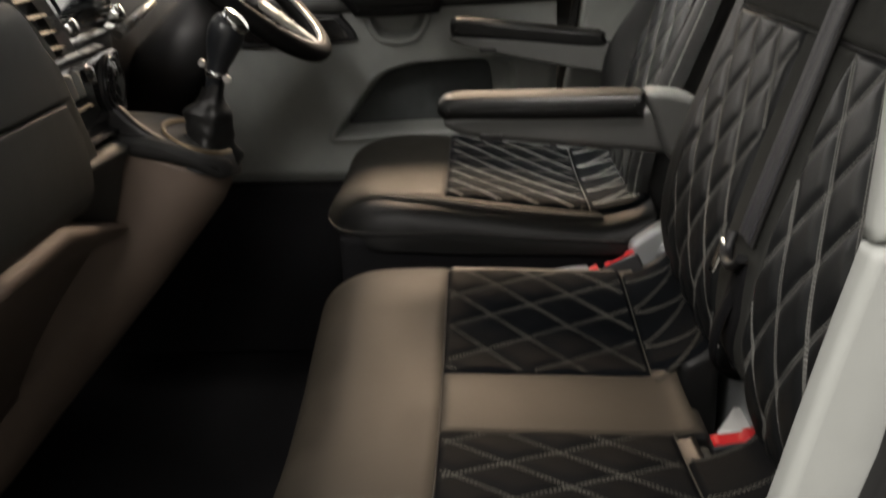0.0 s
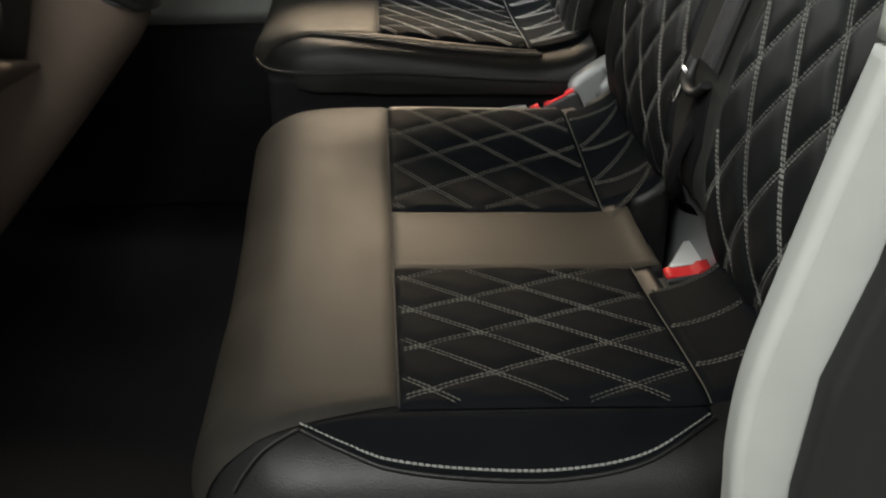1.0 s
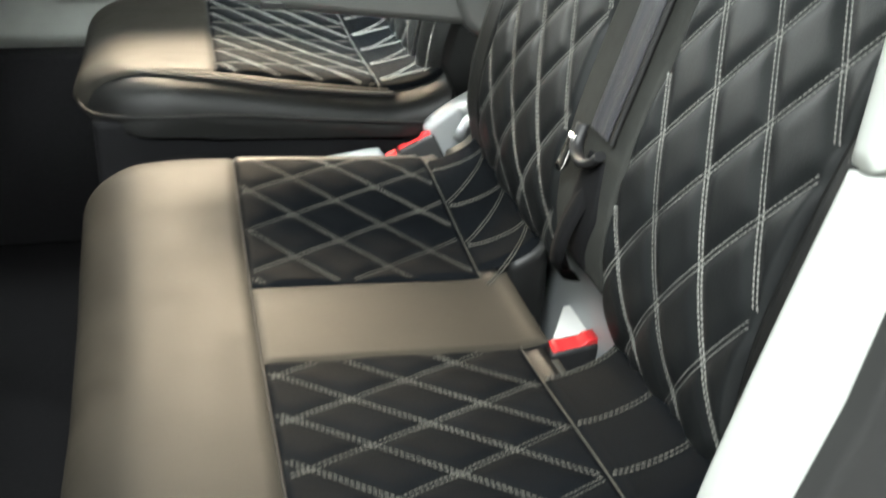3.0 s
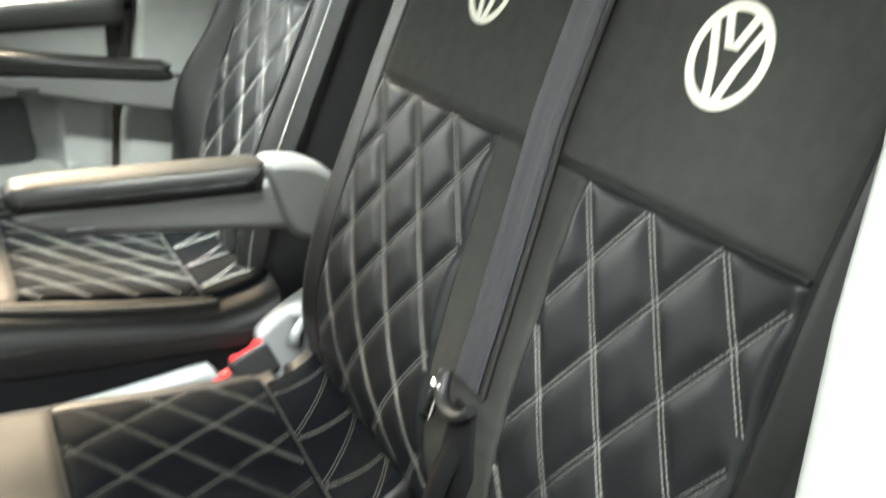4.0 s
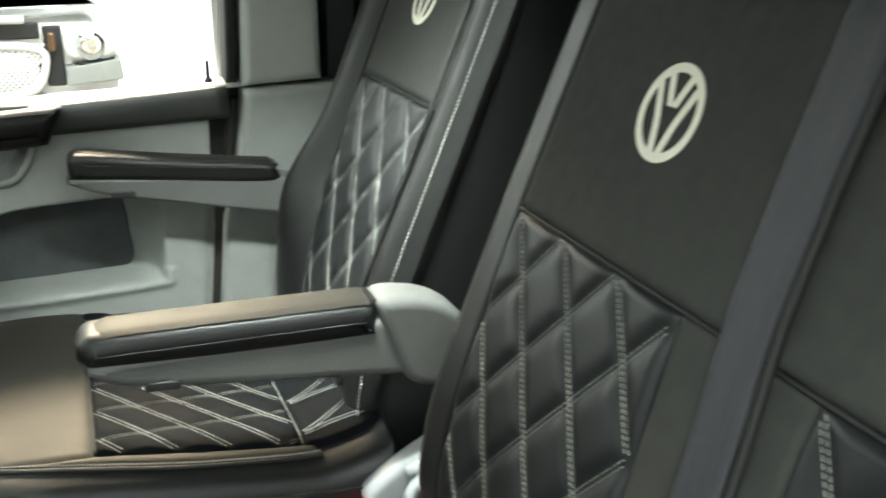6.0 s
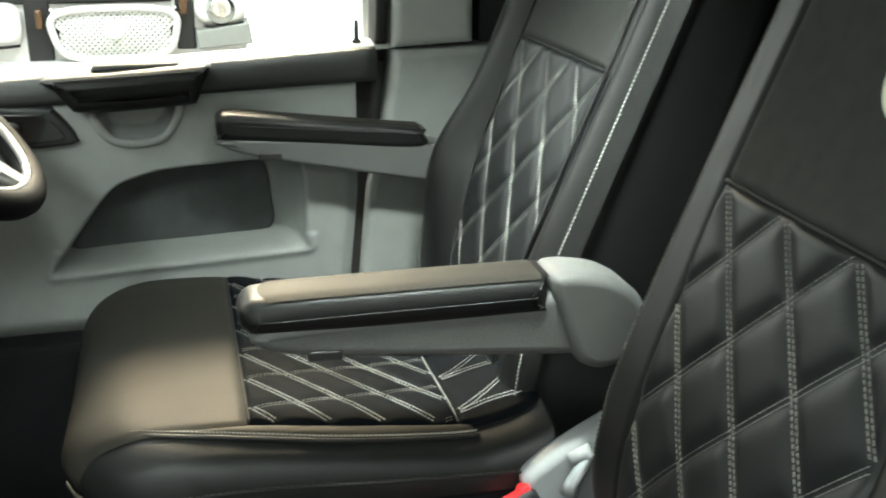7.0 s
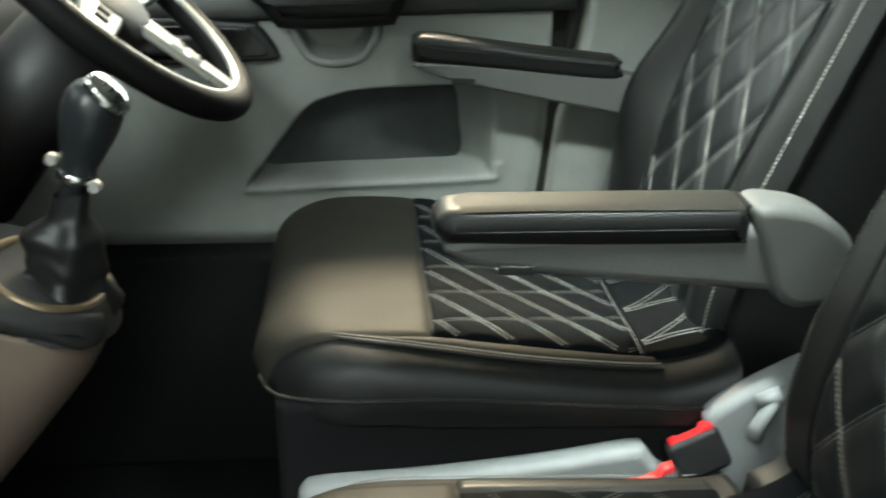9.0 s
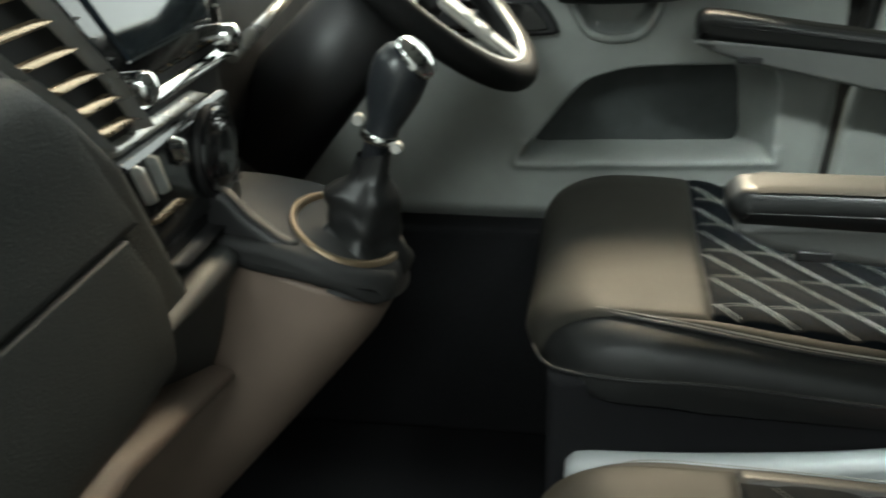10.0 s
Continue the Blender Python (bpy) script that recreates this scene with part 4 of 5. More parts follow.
    part("base", slab([(0.0, 0.0), (0.0, 0.30), (0.56, 0.30), (0.56, 0.0)], 1.03, 1.53, 0.01), BLACK_PLASTIC, b, "black seat box")
    shield = smooth_line([(-0.001, 0.367), (0.006, 0.376), (0.024, 0.381), (0.129, 0.387), (0.259, 0.400), (0.359, 0.415), (0.375, 0.411),
                          (0.393, 0.388), (0.417, 0.379), (0.441, 0.393), (0.445, 0.423), (0.437, 0.451), (0.464, 0.475), (0.509, 0.501),
                          (0.559, 0.523), (0.63, 0.535)], 0.008)
    part("side_shield", slab(list(shield) + [(0.63, 0.20), (0.02, 0.20), (-0.002, 0.34)], 0.980, 1.014, 0.012), PALE_PLASTIC, b, "pale grey plastic side shield")
    part("recline_lever", join(tube([(0.487, 0.975, 0.475), (0.509, 0.970, 0.486)], [0.008, 0.010], 10), tube([(0.506, 0.970, 0.483), (0.487, 0.965, 0.453), (0.483, 0.965, 0.438)], [0.007, 0.008, 0.010], 10)),
         PALE_PLASTIC, b, "pale grey recline lever")
    # armrests
    def arm(y0, y1, pad, shell, latch, hub=None):
        sh = part("armrest", slab(smooth_line(shell, 0.008, True), y0 + 0.003, y1 - 0.003, 0.012 if hub else 0.006), ARM_PLASTIC, b, "grey plastic armrest shell")
        part("pad", slab(smooth_line(pad, 0.006, True), y0, y1, min(0.018, 0.4 * (max(q[1] for q in pad) - min(q[1] for q in pad))) if hub else 0.011), LEATHER, sh, "black leatherette armrest pad")
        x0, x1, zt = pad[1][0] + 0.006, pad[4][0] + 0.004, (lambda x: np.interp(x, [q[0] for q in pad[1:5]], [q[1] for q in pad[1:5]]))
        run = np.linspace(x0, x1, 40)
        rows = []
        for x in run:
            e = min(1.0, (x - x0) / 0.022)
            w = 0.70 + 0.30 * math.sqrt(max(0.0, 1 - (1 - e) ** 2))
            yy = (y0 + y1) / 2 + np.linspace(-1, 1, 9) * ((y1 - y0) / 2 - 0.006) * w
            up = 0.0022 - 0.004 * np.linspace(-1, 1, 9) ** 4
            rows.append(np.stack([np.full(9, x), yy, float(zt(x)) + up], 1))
        # light on the pad's top is put into the paler PAD colour
        part("lit_pad_top", sheet(np.array(rows)), PAD, sh, "smooth top panel of the pad, paler to stand in for light")
        zs = lambda x: np.interp(x, (pad[0][0], pad[5][0]), (pad[0][1] - 0.002, (pad[5][1] + pad[7][1]) / 2 + 0.004))
        xs = np.linspace(pad[0][0] + 0.016, pad[5][0] - 0.012, 24)
        part("pad_seam", tube([(x, y0 + 0.0002, float(zs(x))) for x in xs], 0.0011, 6), SEAM, sh)
        x, z = latch
        part("latch", slab([(x, z), (x + 0.034, z - 0.001), (x + 0.034, z + 0.009), (x, z + 0.010)], y0 + 0.0005, y0 + 0.03, 0.002), BLACK_PLASTIC, sh, "black armrest catch")
        if hub:
            part("hub", slab(smooth_line(hub, 0.008, True), y0 - 0.004, y1 - 0.01, 0.012), ARM_PLASTIC, sh, "grey pivot cover")
    arm(0.970, 1.040, [(0.141, 0.676), (0.148, 0.689), (0.175, 0.695), (0.30, 0.695), (0.442, 0.694), (0.452, 0.689), (0.459, 0.653), (0.448, 0.650), (0.30, 0.651), (0.17, 0.656), (0.146, 0.664)],
        [(0.150, 0.656), (0.160, 0.645), (0.188, 0.634), (0.243, 0.626), (0.334, 0.616), (0.42, 0.608), (0.49, 0.602), (0.53, 0.61), (0.53, 0.67), (0.47, 0.675), (0.30, 0.670), (0.18, 0.668)], (0.205, 0.6285),
        [(0.456, 0.694), (0.497, 0.695), (0.530, 0.684), (0.556, 0.662), (0.566, 0.625), (0.552, 0.596), (0.528, 0.586), (0.507, 0.586), (0.484, 0.602), (0.466, 0.648)])
    arm(1.553, 1.612, [(0.150, 0.738), (0.158, 0.748), (0.18, 0.749), (0.30, 0.733), (0.45, 0.715), (0.460, 0.706), (0.456, 0.683), (0.30, 0.697), (0.165, 0.711), (0.152, 0.716)],
        [(0.154, 0.712), (0.163, 0.699), (0.21, 0.683), (0.30, 0.664), (0.42, 0.640), (0.50, 0.628), (0.52, 0.66), (0.48, 0.69), (0.30, 0.705)], (0.209, 0.6795))


driver_seat()


# ---- dashboard, console, gear lever, wheel ----
STACK_EDGE = ((0.55, 0.669, 0.792, 0.845, 0.884, 0.95, 1.0), (0.840, 0.772, 0.707, 0.651, 0.597, 0.52, 0.48))
GROOVE = ((0.55, 0.633, 0.711, 0.841, 0.90, 1.0), (0.745, 0.705, 0.681, 0.601, 0.55, 0.44))


def dashboard():
    d = thing("dashboard", "dark grey moulded plastic dashboard with a glovebox", "dashboard", at=(-0.5, 0.8, 0.8))
    edge = lambda z: np.interp(z, *STACK_EDGE)
    groove = lambda z: np.interp(z, *GROOVE)

    def to_groove(P):
        P = P.copy()
        P[..., 1] = -0.03 + (P[..., 1] + 0.03) * (groove(P[..., 2]) + 0.03) / 0.63
        return P
    prof = smooth_line([(-0.95, 0.60), (-0.95, 0.90), (-0.70, 0.97), (-0.45, 0.985), (-0.36, 0.975), (-0.325, 0.94), (-0.312, 0.88), (-0.305, 0.80),
                        (-0.298, 0.72), (-0.292, 0.66), (-0.302, 0.615), (-0.36, 0.592), (-0.6, 0.57)], 0.01, True)
    part("passenger_side", slab(prof, -0.03, 0.60, 0.02, warp=to_groove), DASH, d, "dark grey passenger dash")
    drv = smooth_line([(-0.95, 0.60), (-0.95, 0.90), (-0.70, 0.97), (-0.52, 0.99), (-0.42, 0.96), (-0.40, 0.88), (-0.40, 0.72), (-0.44, 0.62), (-0.6, 0.58)], 0.01, True)
    part("driver_side", slab(drv, 0.97, 1.66, 0.03), BLACK_PLASTIC, d, "black driver's dash")
    lid = smooth_line([(-0.318, 0.885), (-0.304, 0.87), (-0.297, 0.80), (-0.2935, 0.772), (-0.2925, 0.760)], 0.01)
    part("glovebox_lid", slab(list(lid) + [(-0.34, 0.760), (-0.34, 0.885)], 0.04, 0.625, 0.003, warp=to_groove), DASH, d, "dark grey glovebox lid")
    low = smooth_line([(-0.2925, 0.755), (-0.291, 0.742), (-0.287, 0.68), (-0.294, 0.63), (-0.312, 0.605)], 0.01)
    part("lower_panel", slab(list(low) + [(-0.34, 0.605), (-0.34, 0.755)], -0.01, 0.605, 0.003, warp=to_groove), DASH, d, "dark grey lower dash panel")
    hs = smooth_line([(-0.65, 0.62), (-0.63, 0.99), (-0.46, 1.0), (-0.39, 0.99), (-0.355, 0.955), (-0.338, 0.88), (-0.331, 0.80), (-0.326, 0.72), (-0.322, 0.665), (-0.345, 0.635), (-0.42, 0.62)], 0.01, True)

    def to_edge(P):
        P = P.copy()
        y, e = P[..., 1], groove(P[..., 2])
        P[..., 1] = e + (y - 0.58) * (0.968 - e) / (0.968 - 0.58)
        return P
    stack = part("stack_housing", slab(hs, 0.58, 0.968, 0.02, warp=to_edge), BLACK_PLASTIC, d, "black centre stack housing")
    face = Skin(smooth_line([(-0.358, 0.965), (-0.353, 0.95), (-0.338, 0.88), (-0.331, 0.80), (-0.326, 0.72), (-0.322, 0.665), (-0.322, 0.64)], 0.008))
    zed = lambda s: np.interp(s, face.s, face.L[:, 1])
    part("surround", patch(face, face.at_z(0.945), face.at_z(0.648), lambda s: groove(zed(s)) + 0.004, lambda s: edge(zed(s)), 0.022, step=0.006, edge=0.016, wrinkle=0), DASH, d, "dark grey rounded stack surround")

    def plate(name, z0, z1, u0, u1, depth, mat, label="", parent=stack, r=0.005):
        """u runs from the slanted edge (0) to the driver's side (1)."""
        s0, s1 = face.at_z(z1), face.at_z(z0)
        at = lambda u: (lambda s: edge(zed(s)) + u * (0.962 - edge(zed(s))))
        return part(name, patch(face, s0, s1, at(u0), at(u1), depth, step=0.005, edge=r, wrinkle=0), mat, parent, label)
    vent = plate("air_vent", 0.800, 0.935, 0.01, 0.25, 0.006, SEAM, "black air vent")
    for i in range(6):
        z = 0.808 + i * 0.021
        plate("slat", z, z + 0.012, 0.02, 0.235, 0.018, BRONZE, "warm metallic vent slat", vent, 0.006)
    for u in (0.012, 0.245):
        plate("vent_frame", 0.798, 0.938, u - 0.012, u + 0.012, 0.021, SILVER, "silver vent frame", vent, 0.003)
    radio = plate("radio", 0.826, 0.94, 0.27, 0.99, 0.010, PIANO, "gloss black radio with a screen")
    plate("screen", 0.845, 0.936, 0.36, 0.90, 0.0125, SCREEN, "dark glossy radio screen", radio, 0.002)
    for i in range(6):
        z = 0.838 + i * 0.0165
        plate("key", z, z + 0.012, 0.285, 0.335, 0.0150, SILVER, "silver radio key", radio, 0.003)
        plate("key", z, z + 0.012, 0.925, 0.975, 0.0150, SILVER, "silver radio key", radio, 0.003)
    for i in range(7):
        plate("preset_key", 0.829, 0.839, 0.38 + i * 0.075, 0.435 + i * 0.075, 0.0145, BRONZE, "warm grey preset key", radio, 0.002)
    plate("bezel", 0.822, 0.945, 0.255, 0.282, 0.019, CHROME, "bright radio bezel", radio, 0.006)
    a = np.linspace(0, 2 * math.pi, 32, endpoint=False)
    for u, z in ((0.32, 0.832), (0.94, 0.832)):
        s, y = face.at_z(z), float(edge(z) + u * (0.962 - edge(z)))
        rows = [face.point(s + r * np.sin(a), y + r * np.cos(a), h) for r, h in ((0.0130, 0.010), (0.0130, 0.022), (0.0110, 0.026), (0.0060, 0.029), (0.0003, 0.030))]
        part("tuning_knob", sheet(np.array(rows), wrap_v=True), CHROME, radio, "chrome tuning knob")
    plate("trim_strip", 0.806, 0.821, 0.26, 1.0, 0.016, CHROME, "chrome trim strip")
    plate("trim_strip", 0.790, 0.801, 0.02, 0.72, 0.014, SILVER, "silver trim strip")
    plate("heater_panel", 0.692, 0.786, 0.03, 0.97, 0.007, PIANO, "gloss black heater panel")
    plate("switch", 0.738, 0.782, 0.06, 0.155, 0.013, SILVER, "silver heater switch")
    plate("switch", 0.738, 0.782, 0.17, 0.26, 0.013, PLASTIC, "grey heater switch")
    plate("switch", 0.748, 0.782, 0.36, 0.46, 0.016, CHROME, "bright heater switch")
    plate("slider", 0.722, 0.732, 0.04, 0.34, 0.013, BRONZE, "warm grey slider")
    for y, r in ((0.892, 0.040),):
        s = face.at_z(0.742)
        rows = [face.point(s + q * r * np.sin(a), y + q * r * np.cos(a), h) for q, h in ((1.0, 0.006), (1.0, 0.016), (0.9, 0.018), (0.8, 0.015), (0.72, 0.020), (0.5, 0.022), (0.01, 0.022))]
        kn = part("heater_knob", sheet(np.array(rows), wrap_v=True), PIANO, stack, "large gloss black rotary knob")
        rows = [face.point(s + q * r * np.sin(a), y + q * r * np.cos(a), h) for q, h in ((1.06, 0.006), (1.08, 0.012), (1.0, 0.014), (1.0, 0.008))]
        part("ring", sheet(np.array(rows), wrap_v=True), BLACK_PLASTIC, kn, "black ring")
    lower = smooth_line([(-0.300, 0.668), (-0.304, 0.620), (-0.325, 0.545), (-0.350, 0.515), (-0.45, 0.53), (-0.47, 0.60), (-0.45, 0.668)], 0.01, True)

    def slope_up(P):
        P = P.copy()
        k = np.clip((0.866 - P[..., 1]) / 0.20, 0, 1)
        P[..., 2] = 0.668 - (0.668 - P[..., 2]) * (1 - 0.70 * k)
        return P
    part("lower_surround", slab(lower, 0.650, 0.864, 0.015, warp=slope_up), DASH, d, "dark grey lower corner of the stack")
    plate("tray_lip", 0.676, 0.684, 0.02, 0.85, 0.018, BLACK_PLASTIC, "black tray lip")
    plate("tray_lip", 0.652, 0.664, 0.02, 0.98, 0.022, BLACK_PLASTIC, "black tray lip")
    return d


dashboard()


def console():
    c = thing("gear_console", "warm brown-grey plastic gear lever console below the dash", "console", at=(-0.25, 0.95, 0.0))
    cx, cy, cz, tilt = -0.216, 0.950, 0.648, -0.42
    nose_at = -0.235

    def round_nose(P):
        P = P.copy()
        k = np.clip((P[..., 0] - nose_at) / 0.078, 0, 0.96)
        P[..., 1] = cy + (P[..., 1] - cy) * np.sqrt(1 - k * k)
        return P
    front = smooth_line([(-0.170, 0.604), (-0.173, 0.585), (-0.187, 0.553), (-0.266, 0.455), (-0.348, 0.357), (-0.50, 0.180), (-0.60, 0.06), (-0.66, 0.0)], 0.02)
    q = np.linspace(-math.pi / 2, math.pi / 2, 25)
    plan = [(-0.36 + 0.03 * i, -1.0) for i in range(9)] + [(-0.070 + 0.070 * math.cos(v), math.sin(v)) for v in q] + [(-0.12 - 0.03 * i, 1.0) for i in range(9)]
    rows = [[(x + dx, cy + 0.082 * w, z - 0.37 * max(dx, -0.14)) for dx, w in plan] for x, z in front]
    rows.insert(0, [(-0.32 + 0.6 * (x + 0.32), cy + 0.6 * (y - cy), z - 0.004) for x, y, z in rows[0]])
    part("body", sheet(np.array(rows)), BEIGE, c, "warm brown-grey console body")
    knee = [(-0.312, 0.622), (-0.345, 0.55), (-0.372, 0.50), (-0.45, 0.36), (-0.485, 0.29), (-0.52, 0.265), (-0.80, 0.26), (-0.80, 0.622)]

    def fall(P):
        P = P.copy()
        k = np.clip((P[..., 1] - 0.60) / 0.26, 0, 1)
        u = np.clip((P[..., 2] - 0.26) / 0.362, 0, 1)
        P[..., 2] -= 0.075 * k * u * u
        P[..., 0] -= 0.020 * k
        return P
    part("knee_panel", slab(smooth_line(knee, 0.012, True), 0.400, 0.872, 0.030, warp=fall), BEIGE, c, "warm brown-grey lower dash panel")
    a = np.linspace(0, 2 * math.pi, 48, endpoint=False)

    def oval(rx, ry, dz):
        return np.stack([cx + rx * np.cos(a), cy + ry * np.sin(a), cz + dz + tilt * rx * np.cos(a)], 1)
    cap = [(-0.164, 0.600), (-0.166, 0.622), (-0.200, 0.642), (-0.246, 0.662), (-0.290, 0.672), (-0.345, 0.677), (-0.52, 0.680), (-0.52, 0.650), (-0.350, 0.650), (-0.279, 0.638), (-0.215, 0.624), (-0.178, 0.598)]
    part("cap", slab(smooth_line(cap, 0.008, True), 0.858, 1.036, 0.012, warp=round_nose), RUBBER, c, "dark moulded console cap")
    rise = [(-0.245, 0.655), (-0.262, 0.672), (-0.285, 0.690), (-0.310, 0.715), (-0.345, 0.722), (-0.350, 0.650)]
    part("bridge", slab(smooth_line(rise, 0.008, True), 0.868, 0.892, 0.010), BLACK_PLASTIC, c, "dark bridge from the console to the stack")
    part("collar", sheet(np.array([oval(0.058, 0.078, -0.030), oval(0.054, 0.074, -0.004), oval(0.050, 0.070, 0.003), oval(0.047, 0.066, 0.002), oval(0.042, 0.060, -0.010)]), wrap_v=True), BLACK_PLASTIC, c, "dark collar round the boot")
    part("trim_ring", sheet(np.array([oval(0.0520, 0.0720, 0.001), oval(0.0508, 0.0705, 0.0055), oval(0.0470, 0.0665, 0.0055), oval(0.0455, 0.0650, 0.000)]), wrap_v=True), RING, c, "thin warm metallic trim ring")
    n = 26
    rows = []
    top = np.array((-0.186, 0.948, 0.728))
    for i in range(n):
        t = i / (n - 1)
        r = 0.030 * (1 - t) ** 1.8 + 0.0165 + 0.010 * math.exp(-((t - 0.55) / 0.16) ** 2) + 0.003 * math.sin(t * 22) * (1 - t)
        ox, oy = cx + 0.012 + (top[0] - cx - 0.012) * t ** 1.4, cy
        oz = cz - 0.020 + (top[2] - cz + 0.020) * t
        tl = tilt * (1 - t) + 0.12 * t
        cr = 1 + 0.14 * np.sin(3 * a + 5 * t) * (1 - t) ** 0.6 + 0.30 * np.exp(-((t - 0.62) / 0.10) ** 2) * (np.cos(a - 2.9) > 0) * np.cos(a - 2.9)
        rows.append(np.stack([ox + r * np.cos(a) * cr, oy + r * np.sin(a) * (1 + 0.10 * np.cos(4 * a - 4 * t)), oz + tl * r * np.cos(a) + 0.005 * np.sin(5 * a + 11 * t) * (1 - t)], 1))
    part("boot", sheet(np.array(rows), wrap_v=True), LEATHER, c, "creased black leather gear boot")
    base = np.array((-0.188, 0.948, 0.722))
    up = np.array((0.33, 0.0, 0.944))
    e1 = np.cross(up, (0, 1, 0))
    e1 /= np.linalg.norm(e1)
    e2 = np.cross(up, e1)
    prof = [(0.0, 0.011), (0.014, 0.012), (0.020, 0.0155), (0.030, 0.0165), (0.036, 0.016), (0.050, 0.0205), (0.070, 0.0255), (0.086, 0.027), (0.098, 0.025), (0.108, 0.019), (0.113, 0.010), (0.114, 0.001)]
    turn = lambda h, r, o=(0, 0, 0): np.array([base + up * h + np.array(o) + r * (math.cos(q) * e1 + math.sin(q) * e2) for q in a])
    knob = part("gear_knob", sheet(np.array([turn(h, r) for h, r in prof]), wrap_v=True), KNOB, c, "satin black gear knob")
    # shift plate, tipped towards the seats
    pn = np.array((0.72, -0.25, 0.65))
    pn /= np.linalg.norm(pn)
    p1 = np.cross(pn, (0, 1, 0))
    p1 /= np.linalg.norm(p1)
    p2 = np.cross(pn, p1)
    mid = base + up * 0.088
    rows = [np.array([mid + pn * h + r * (1.25 * math.cos(q) * p1 + math.sin(q) * p2) for q in a]) for r, h in ((0.0178, 0.0175), (0.0178, 0.0235), (0.0155, 0.0270), (0.007, 0.0288), (0.0005, 0.0293))]
    cap = part("shift_plate", sheet(np.array(rows), wrap_v=True), CHROME, knob, "chrome shift plate")
    for i in range(3):
        p = mid + pn * 0.0287 + p1 * (i - 1) * 0.007
        part("mark", tube([p - p2 * 0.007, p + p2 * 0.007], 0.0010, 6), PIANO, knob)
    p = mid + pn * 0.0290
    part("mark", tube([p - p1 * 0.008, p + p1 * 0.008], 0.0010, 6), PIANO, knob)
    part("lever_ring", sheet(np.array([turn(h, r) for h, r in ((0.018, 0.0150), (0.020, 0.0175), (0.026, 0.0182), (0.028, 0.0165))]), wrap_v=True), CHROME, c, "chrome lever ring")
    for o in ((-0.020, -0.004, 0.012), (0.016, -0.010, -0.012)):
        p = base + up * 0.028 + np.array(o)
        part("stud", tube([p - e2 * 0.004, p + e2 * 0.004], [0.006, 0.005], 10), SILVER, c, "small bright stud")


console()


def steering_wheel():
    w = thing("steering_wheel", "black steering wheel with silver spokes", "steering wheel", at=(-0.21, 1.28, 0.86))
    tilt = radians(WHEEL_TILT)
    C = np.array(WHEEL_C)
    ex = np.array((math.cos(tilt), 0, -math.sin(tilt)))
    ey = np.array((0, 1.0, 0))
    nn = np.array((math.sin(tilt), 0, math.cos(tilt)))
    R = 0.186
    a = np.linspace(0, 2 * math.pi, 72, endpoint=False)
    ring = [C + R * (math.cos(q) * ex + math.sin(q) * ey) for q in a]
    part("rim", tube(ring, 0.0170, 14, True), WHEEL, w, "black leather rim")
    inl = [C + (R - 0.0125) * (math.cos(q) * ex + math.sin(q) * ey) + nn * 0.0095 for q in a]
    part("rim_inlay", tube(inl, 0.0048, 10, True), SILVER, w, "silver rim inlay")
    k = 36
    b = np.arange(k) * 2 * math.pi / k
    rows = [[C + nn * h + r * (math.cos(q) * ex * 0.85 + math.sin(q) * ey) for q in b] for r, h in ((0.075, -0.05), (0.080, -0.03), (0.078, -0.008), (0.06, 0.004), (0.03, 0.008), (0.001, 0.009))]
    part("airbag_cover", sheet(np.array(rows), wrap_v=True), BLACK_PLASTIC, w, "black centre cover")
    for ang, wd in ((0, 0.027), (82, 0.026), (-82, 0.026)):
        q = radians(ang)
        u = math.cos(q) * ex + math.sin(q) * ey
        s = np.cross(nn, u)
        rows = []
        for t in np.linspace(0.05, R - 0.006, 10):
            ww = wd * (1.25 - 0.5 * t / R)
            h = -0.010 + 0.012 * t / R
            rows.append([C + u * t + s * ww + nn * h, C + u * t + s * ww * 0.8 + nn * (h + 0.008), C + u * t - s * ww * 0.8 + nn * (h + 0.008), C + u * t - s * ww + nn * h])
        sp = part("spoke", sheet(np.array(rows), wrap_v=True), SILVER, w, "satin silver spoke")
        for t in (0.095, 0.120):
            p = C + u * t + nn * 0.004
            part("switch", join(sheet(np.array([[p + s * 0.008 + u * d + nn * h, p - s * 0.008 + u * d + nn * h] for d, h in ((-0.008, 0), (-0.007, 0.005), (0.007, 0.005), (0.008, 0))]))), BLACK_PLASTIC, sp, "black spoke switch")
    part("stalk", tube([(-0.325, 1.16, 0.832), (-0.336, 1.12, 0.817), (-0.354, 1.05, 0.792)], [0.006, 0.007, 0.009], 8), SILVER, w, "grey control stalk")
    part("column", tube([C - nn * 0.03, C - nn * 0.30], [0.055, 0.075], 20), BLACK_PLASTIC, w, "black steering column shroud")


WHEEL_TILT, WHEEL_C = 42, (-0.212, 1.283, 0.852)
steering_wheel()

# ---- cab roof lamp, windscreen and its posts ----
lamp = thing("cab_roof_lamp", "small pale cab roof lamp between the seats", "lamp", at=(0.36, 0.90, 1.345))
part("housing", block(0.24, 0.48, 0.81, 0.99, 1.330, 1.362, 0.008), LIGHT_PLASTIC, lamp)
scr = thing("windscreen", "large raked clear windscreen", "windscreen", kind="structure", at=(-0.6, 0.8, 1.1))
pane = part("pane", ([(-1.0, -0.04, 0.90), (-1.0, 1.72, 0.90), (-0.30, 1.66, 1.39), (-0.30, 0.02, 1.39)], [(0, 1, 2, 3)]), GLASS, scr)
pane.visible_shadow = False
for y in (-0.03, 1.70):
    part("post", tube([(-1.0, y, 0.88), (-0.30, y * 0.97 + 0.02, 1.39)], 0.035, 10), BLACK_PLASTIC, scr)


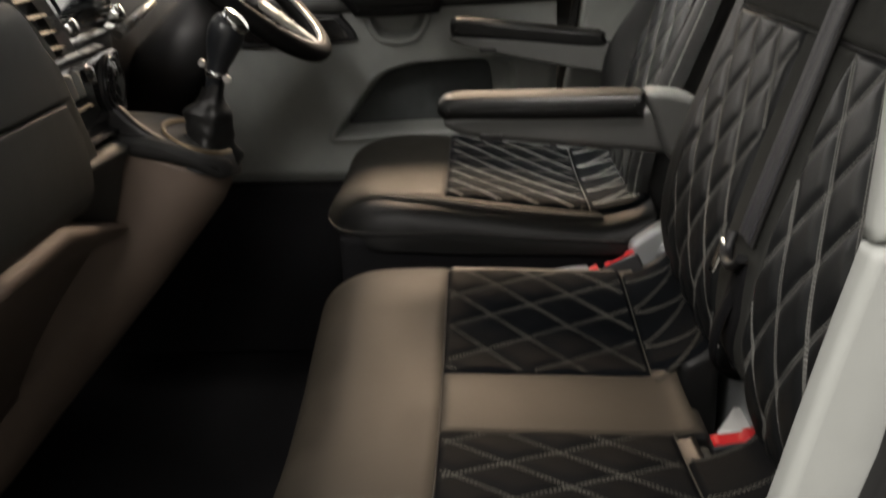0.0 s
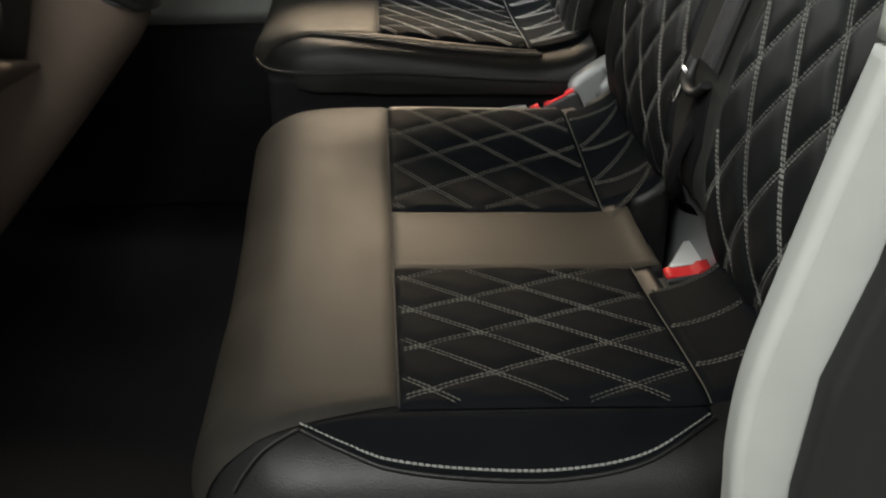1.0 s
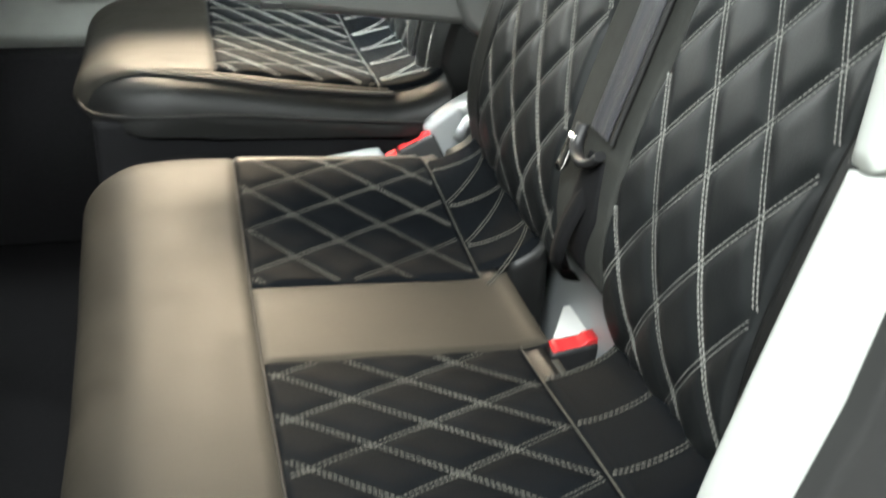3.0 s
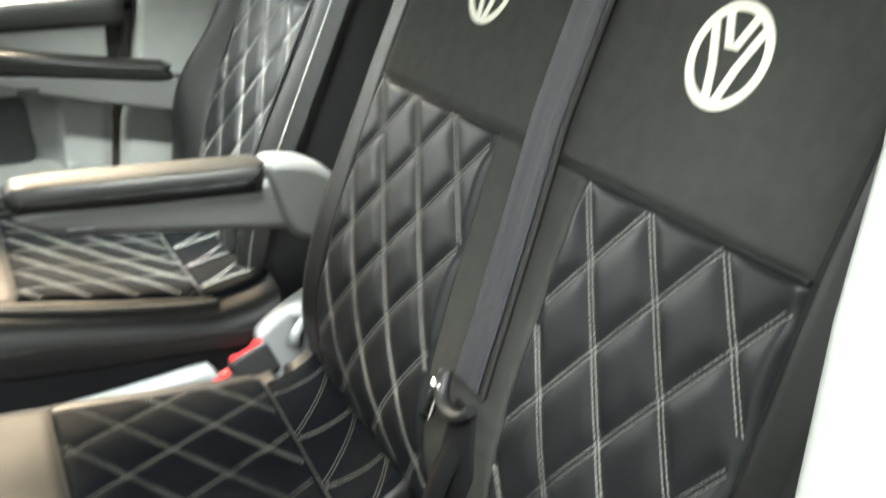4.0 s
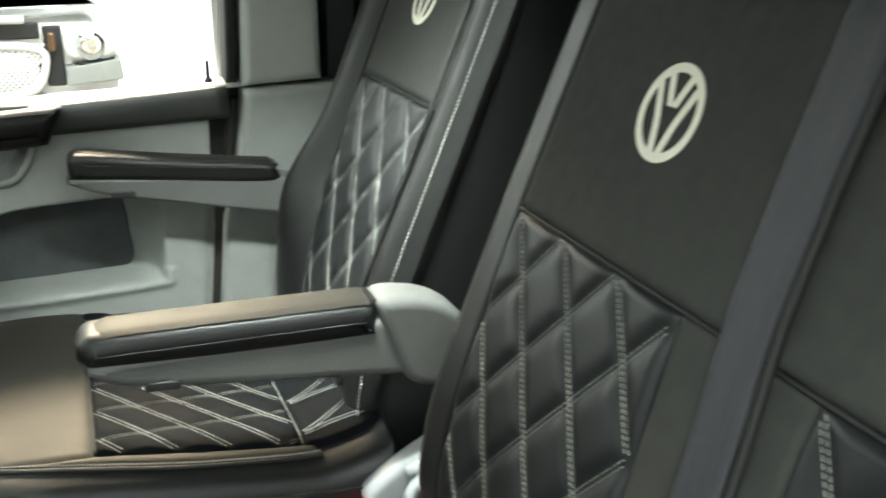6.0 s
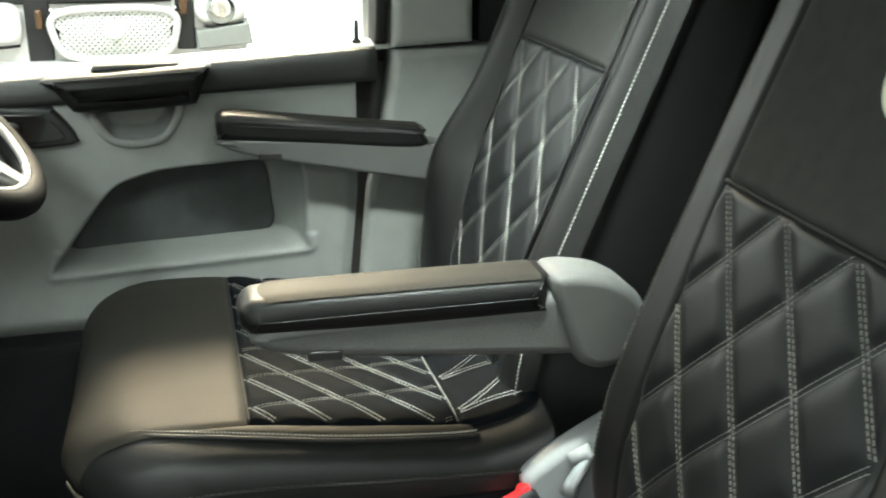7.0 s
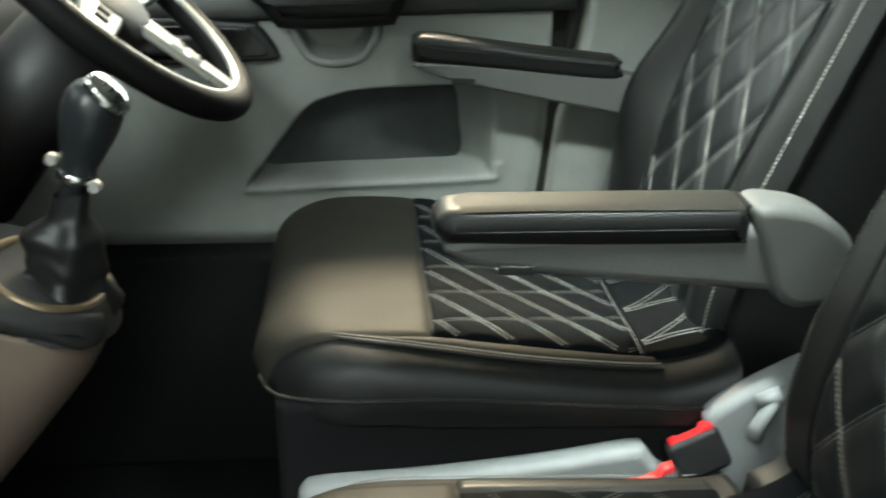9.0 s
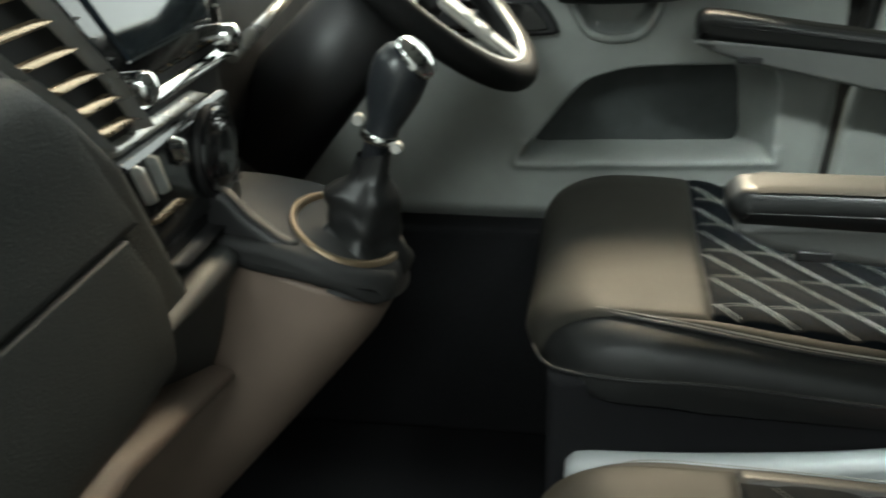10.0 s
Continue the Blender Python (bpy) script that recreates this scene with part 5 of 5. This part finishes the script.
# ---- outside the far window: a parked van seen head-on ----
def parked_van():
    y = 3.5
    v = thing("parked_van", "white parked van with a perforated white grille and round badge", "van", at=(-0.1, y, -0.46))
    part("nose", slab(rounded_rect(-1.15, 0.335, -0.20, 0.735, 0.10), y + 0.05, y + 1.2, 0.04), BODY_WHITE, v, "white painted nose")
    bon = smooth_line([(-1.15, 0.74), (-1.0, 0.80), (-0.4, 0.83), (0.10, 0.80), (0.30, 0.75)], 0.03)
    part("bonnet", slab(list(bon) + [(0.30, 1.30), (-1.15, 1.30)], y + 0.06, y + 1.2, 0.04), BODY_WHITE, v, "white painted bonnet")
    part("bonnet_lip", tube([(-1.1, y + 0.03, 0.748), (-0.4, y + 0.01, 0.765), (0.06, y + 0.01, 0.755)], 0.014, 10), BODY_WHITE, v, "white bonnet lip")
    # perforated grille in a rounded frame that narrows downwards
    gx, gz, w, h = -0.078, 0.602, 0.185, 0.078
    ring = []
    for q in np.linspace(0, 2 * math.pi, 60, endpoint=False):
        u, k = abs(math.cos(q)) ** 0.55 * np.sign(math.cos(q)), abs(math.sin(q)) ** 0.55 * np.sign(math.sin(q))
        ring.append((gx + w * u * (1 + 0.10 * k), y - 0.01, gz + h * k))
    g = part("grille", tube(ring, 0.012, 8, True), WHITE_PLASTIC, v, "white rounded grille frame")
    part("backing", slab([(p[0], p[2]) for p in ring], y + 0.012, y + 0.03, 0.002), SEAM, g)
    bars = []
    for i in range(-22, 23):
        for sgn in (1, -1):
            x0 = gx + i * 0.0185
            pts = [(x0 + sgn * t * h, y - 0.002, gz + t * h) for t in np.linspace(-1, 1, 9)]
            pts = [p for p in pts if abs(p[0] - gx) < w * (1 + 0.08 * (p[2] - gz) / h) - 0.004]
            if len(pts) > 1:
                bars.append(tube([pts[0], pts[-1]], 0.0048, 5))
    part("mesh", join(*bars), WHITE_PLASTIC, g, "white perforated mesh", kind="stuff")
    k = np.linspace(0, 2 * math.pi, 28, endpoint=False)
    part("badge", sheet(np.array([[(gx + r * math.cos(q), y - d, gz + 0.012 + r * math.sin(q)) for q in k] for r, d in ((0.030, 0.0), (0.030, 0.016), (0.024, 0.018), (0.020, 0.012), (0.001, 0.012))]), wrap_v=True), WHITE_PLASTIC, v, "plain round badge")
    for x0, x1, z0, z1 in ((-0.80, -0.352, 0.568, 0.70), (0.166, 0.330, 0.622, 0.72)):
        hl = part("headlight", slab(rounded_rect(x0, x1, z0, z1, 0.045), y - 0.02, y + 0.1, 0.03), WHITE_PLASTIC, v, "bright clear headlight")
        cx, cz = (x0 + x1) / 2, (z0 + z1) / 2
        part("reflector", sheet(np.array([[(cx + r * math.cos(q), y - 0.022 - d, cz + r * math.sin(q)) for q in k] for r, d in ((0.046, 0.0), (0.044, 0.006), (0.020, 0.004), (0.001, 0.004))]), wrap_v=True), CHROME, hl, "chrome reflector")
        part("seal", tube([(x0 + 0.03, y - 0.016, z0 - 0.004), (cx, y - 0.02, z0 - 0.009), (x1 - 0.01, y - 0.016, z0 + 0.006)], 0.005, 6), RUBBER, hl)
    part("indicator", slab(rounded_rect(0.122, 0.146, 0.655, 0.715, 0.008), y - 0.012, y + 0.06, 0.008), AMBER, v, "amber indicator lens")
    part("indicator", slab(rounded_rect(-0.312, -0.290, 0.62, 0.68, 0.008), y - 0.012, y + 0.06, 0.008), AMBER, v, "amber indicator lens")
    part("gap_panel", block(0.108, 0.166, y + 0.03, y + 0.06, 0.54, 0.73, 0.005), BLACK_PLASTIC, v, "black gap beside the headlight")
    part("gap_panel", block(-0.346, -0.272, y + 0.03, y + 0.06, 0.50, 0.73, 0.005), BLACK_PLASTIC, v, "black gap beside the headlight")
    part("grille_gap", block(-0.80, 0.10, y + 0.035, y + 0.062, 0.692, 0.742, 0.005), BLACK_PLASTIC, v, "dark gap under the bonnet")
    part("wing_panel", slab([(0.172, 0.548), (0.345, 0.560), (0.338, 0.628), (0.168, 0.604)], y - 0.03, y + 0.12, 0.006), PLASTIC, v, "grey wing panel under the headlight")
    part("bumper", slab(rounded_rect(-1.15, 0.32, 0.10, 0.518, 0.05), y - 0.06, y + 0.3, 0.04), BODY_WHITE, v, "white bumper")
    part("intake", block(-0.55, 0.10, y - 0.066, y - 0.05, 0.20, 0.36, 0.004), SEAM, v)
    for sx in (-0.95, 0.14):
        a = [(sx + 0.31 * math.cos(q), -0.15 + 0.31 * math.sin(q)) for q in np.linspace(0, 2 * math.pi, 40, endpoint=False)]
        part("wheel", slab(a, y + 0.55, y + 0.75, 0.02), RUBBER, v, "black tyre")


parked_van()

setting("backdrop", ([(-6, 6.0, -0.46), (6, 6.0, -0.46), (6, 6.0, 5), (-6, 6.0, 5)], [(0, 1, 2, 3)]), BACKDROP, "glowing white backdrop wall far behind the parked van", "backdrop")
# added fill surfaces, out of view, that brighten the cab
setting("fill_wall_front", ([(-5, -5, -0.46), (-5, 6, -0.46), (-5, 6, 5), (-5, -5, 5)], [(0, 1, 2, 3)]), FRONT_FILL, "unseen glowing fill wall ahead of the van", "backdrop")
setting("fill_wall_near", ([(-5, -5, -0.46), (6, -5, -0.46), (6, -5, 5), (-5, -5, 5)], [(0, 1, 2, 3)]), NEAR_FILL, "unseen glowing fill wall beside the open passenger door", "backdrop")
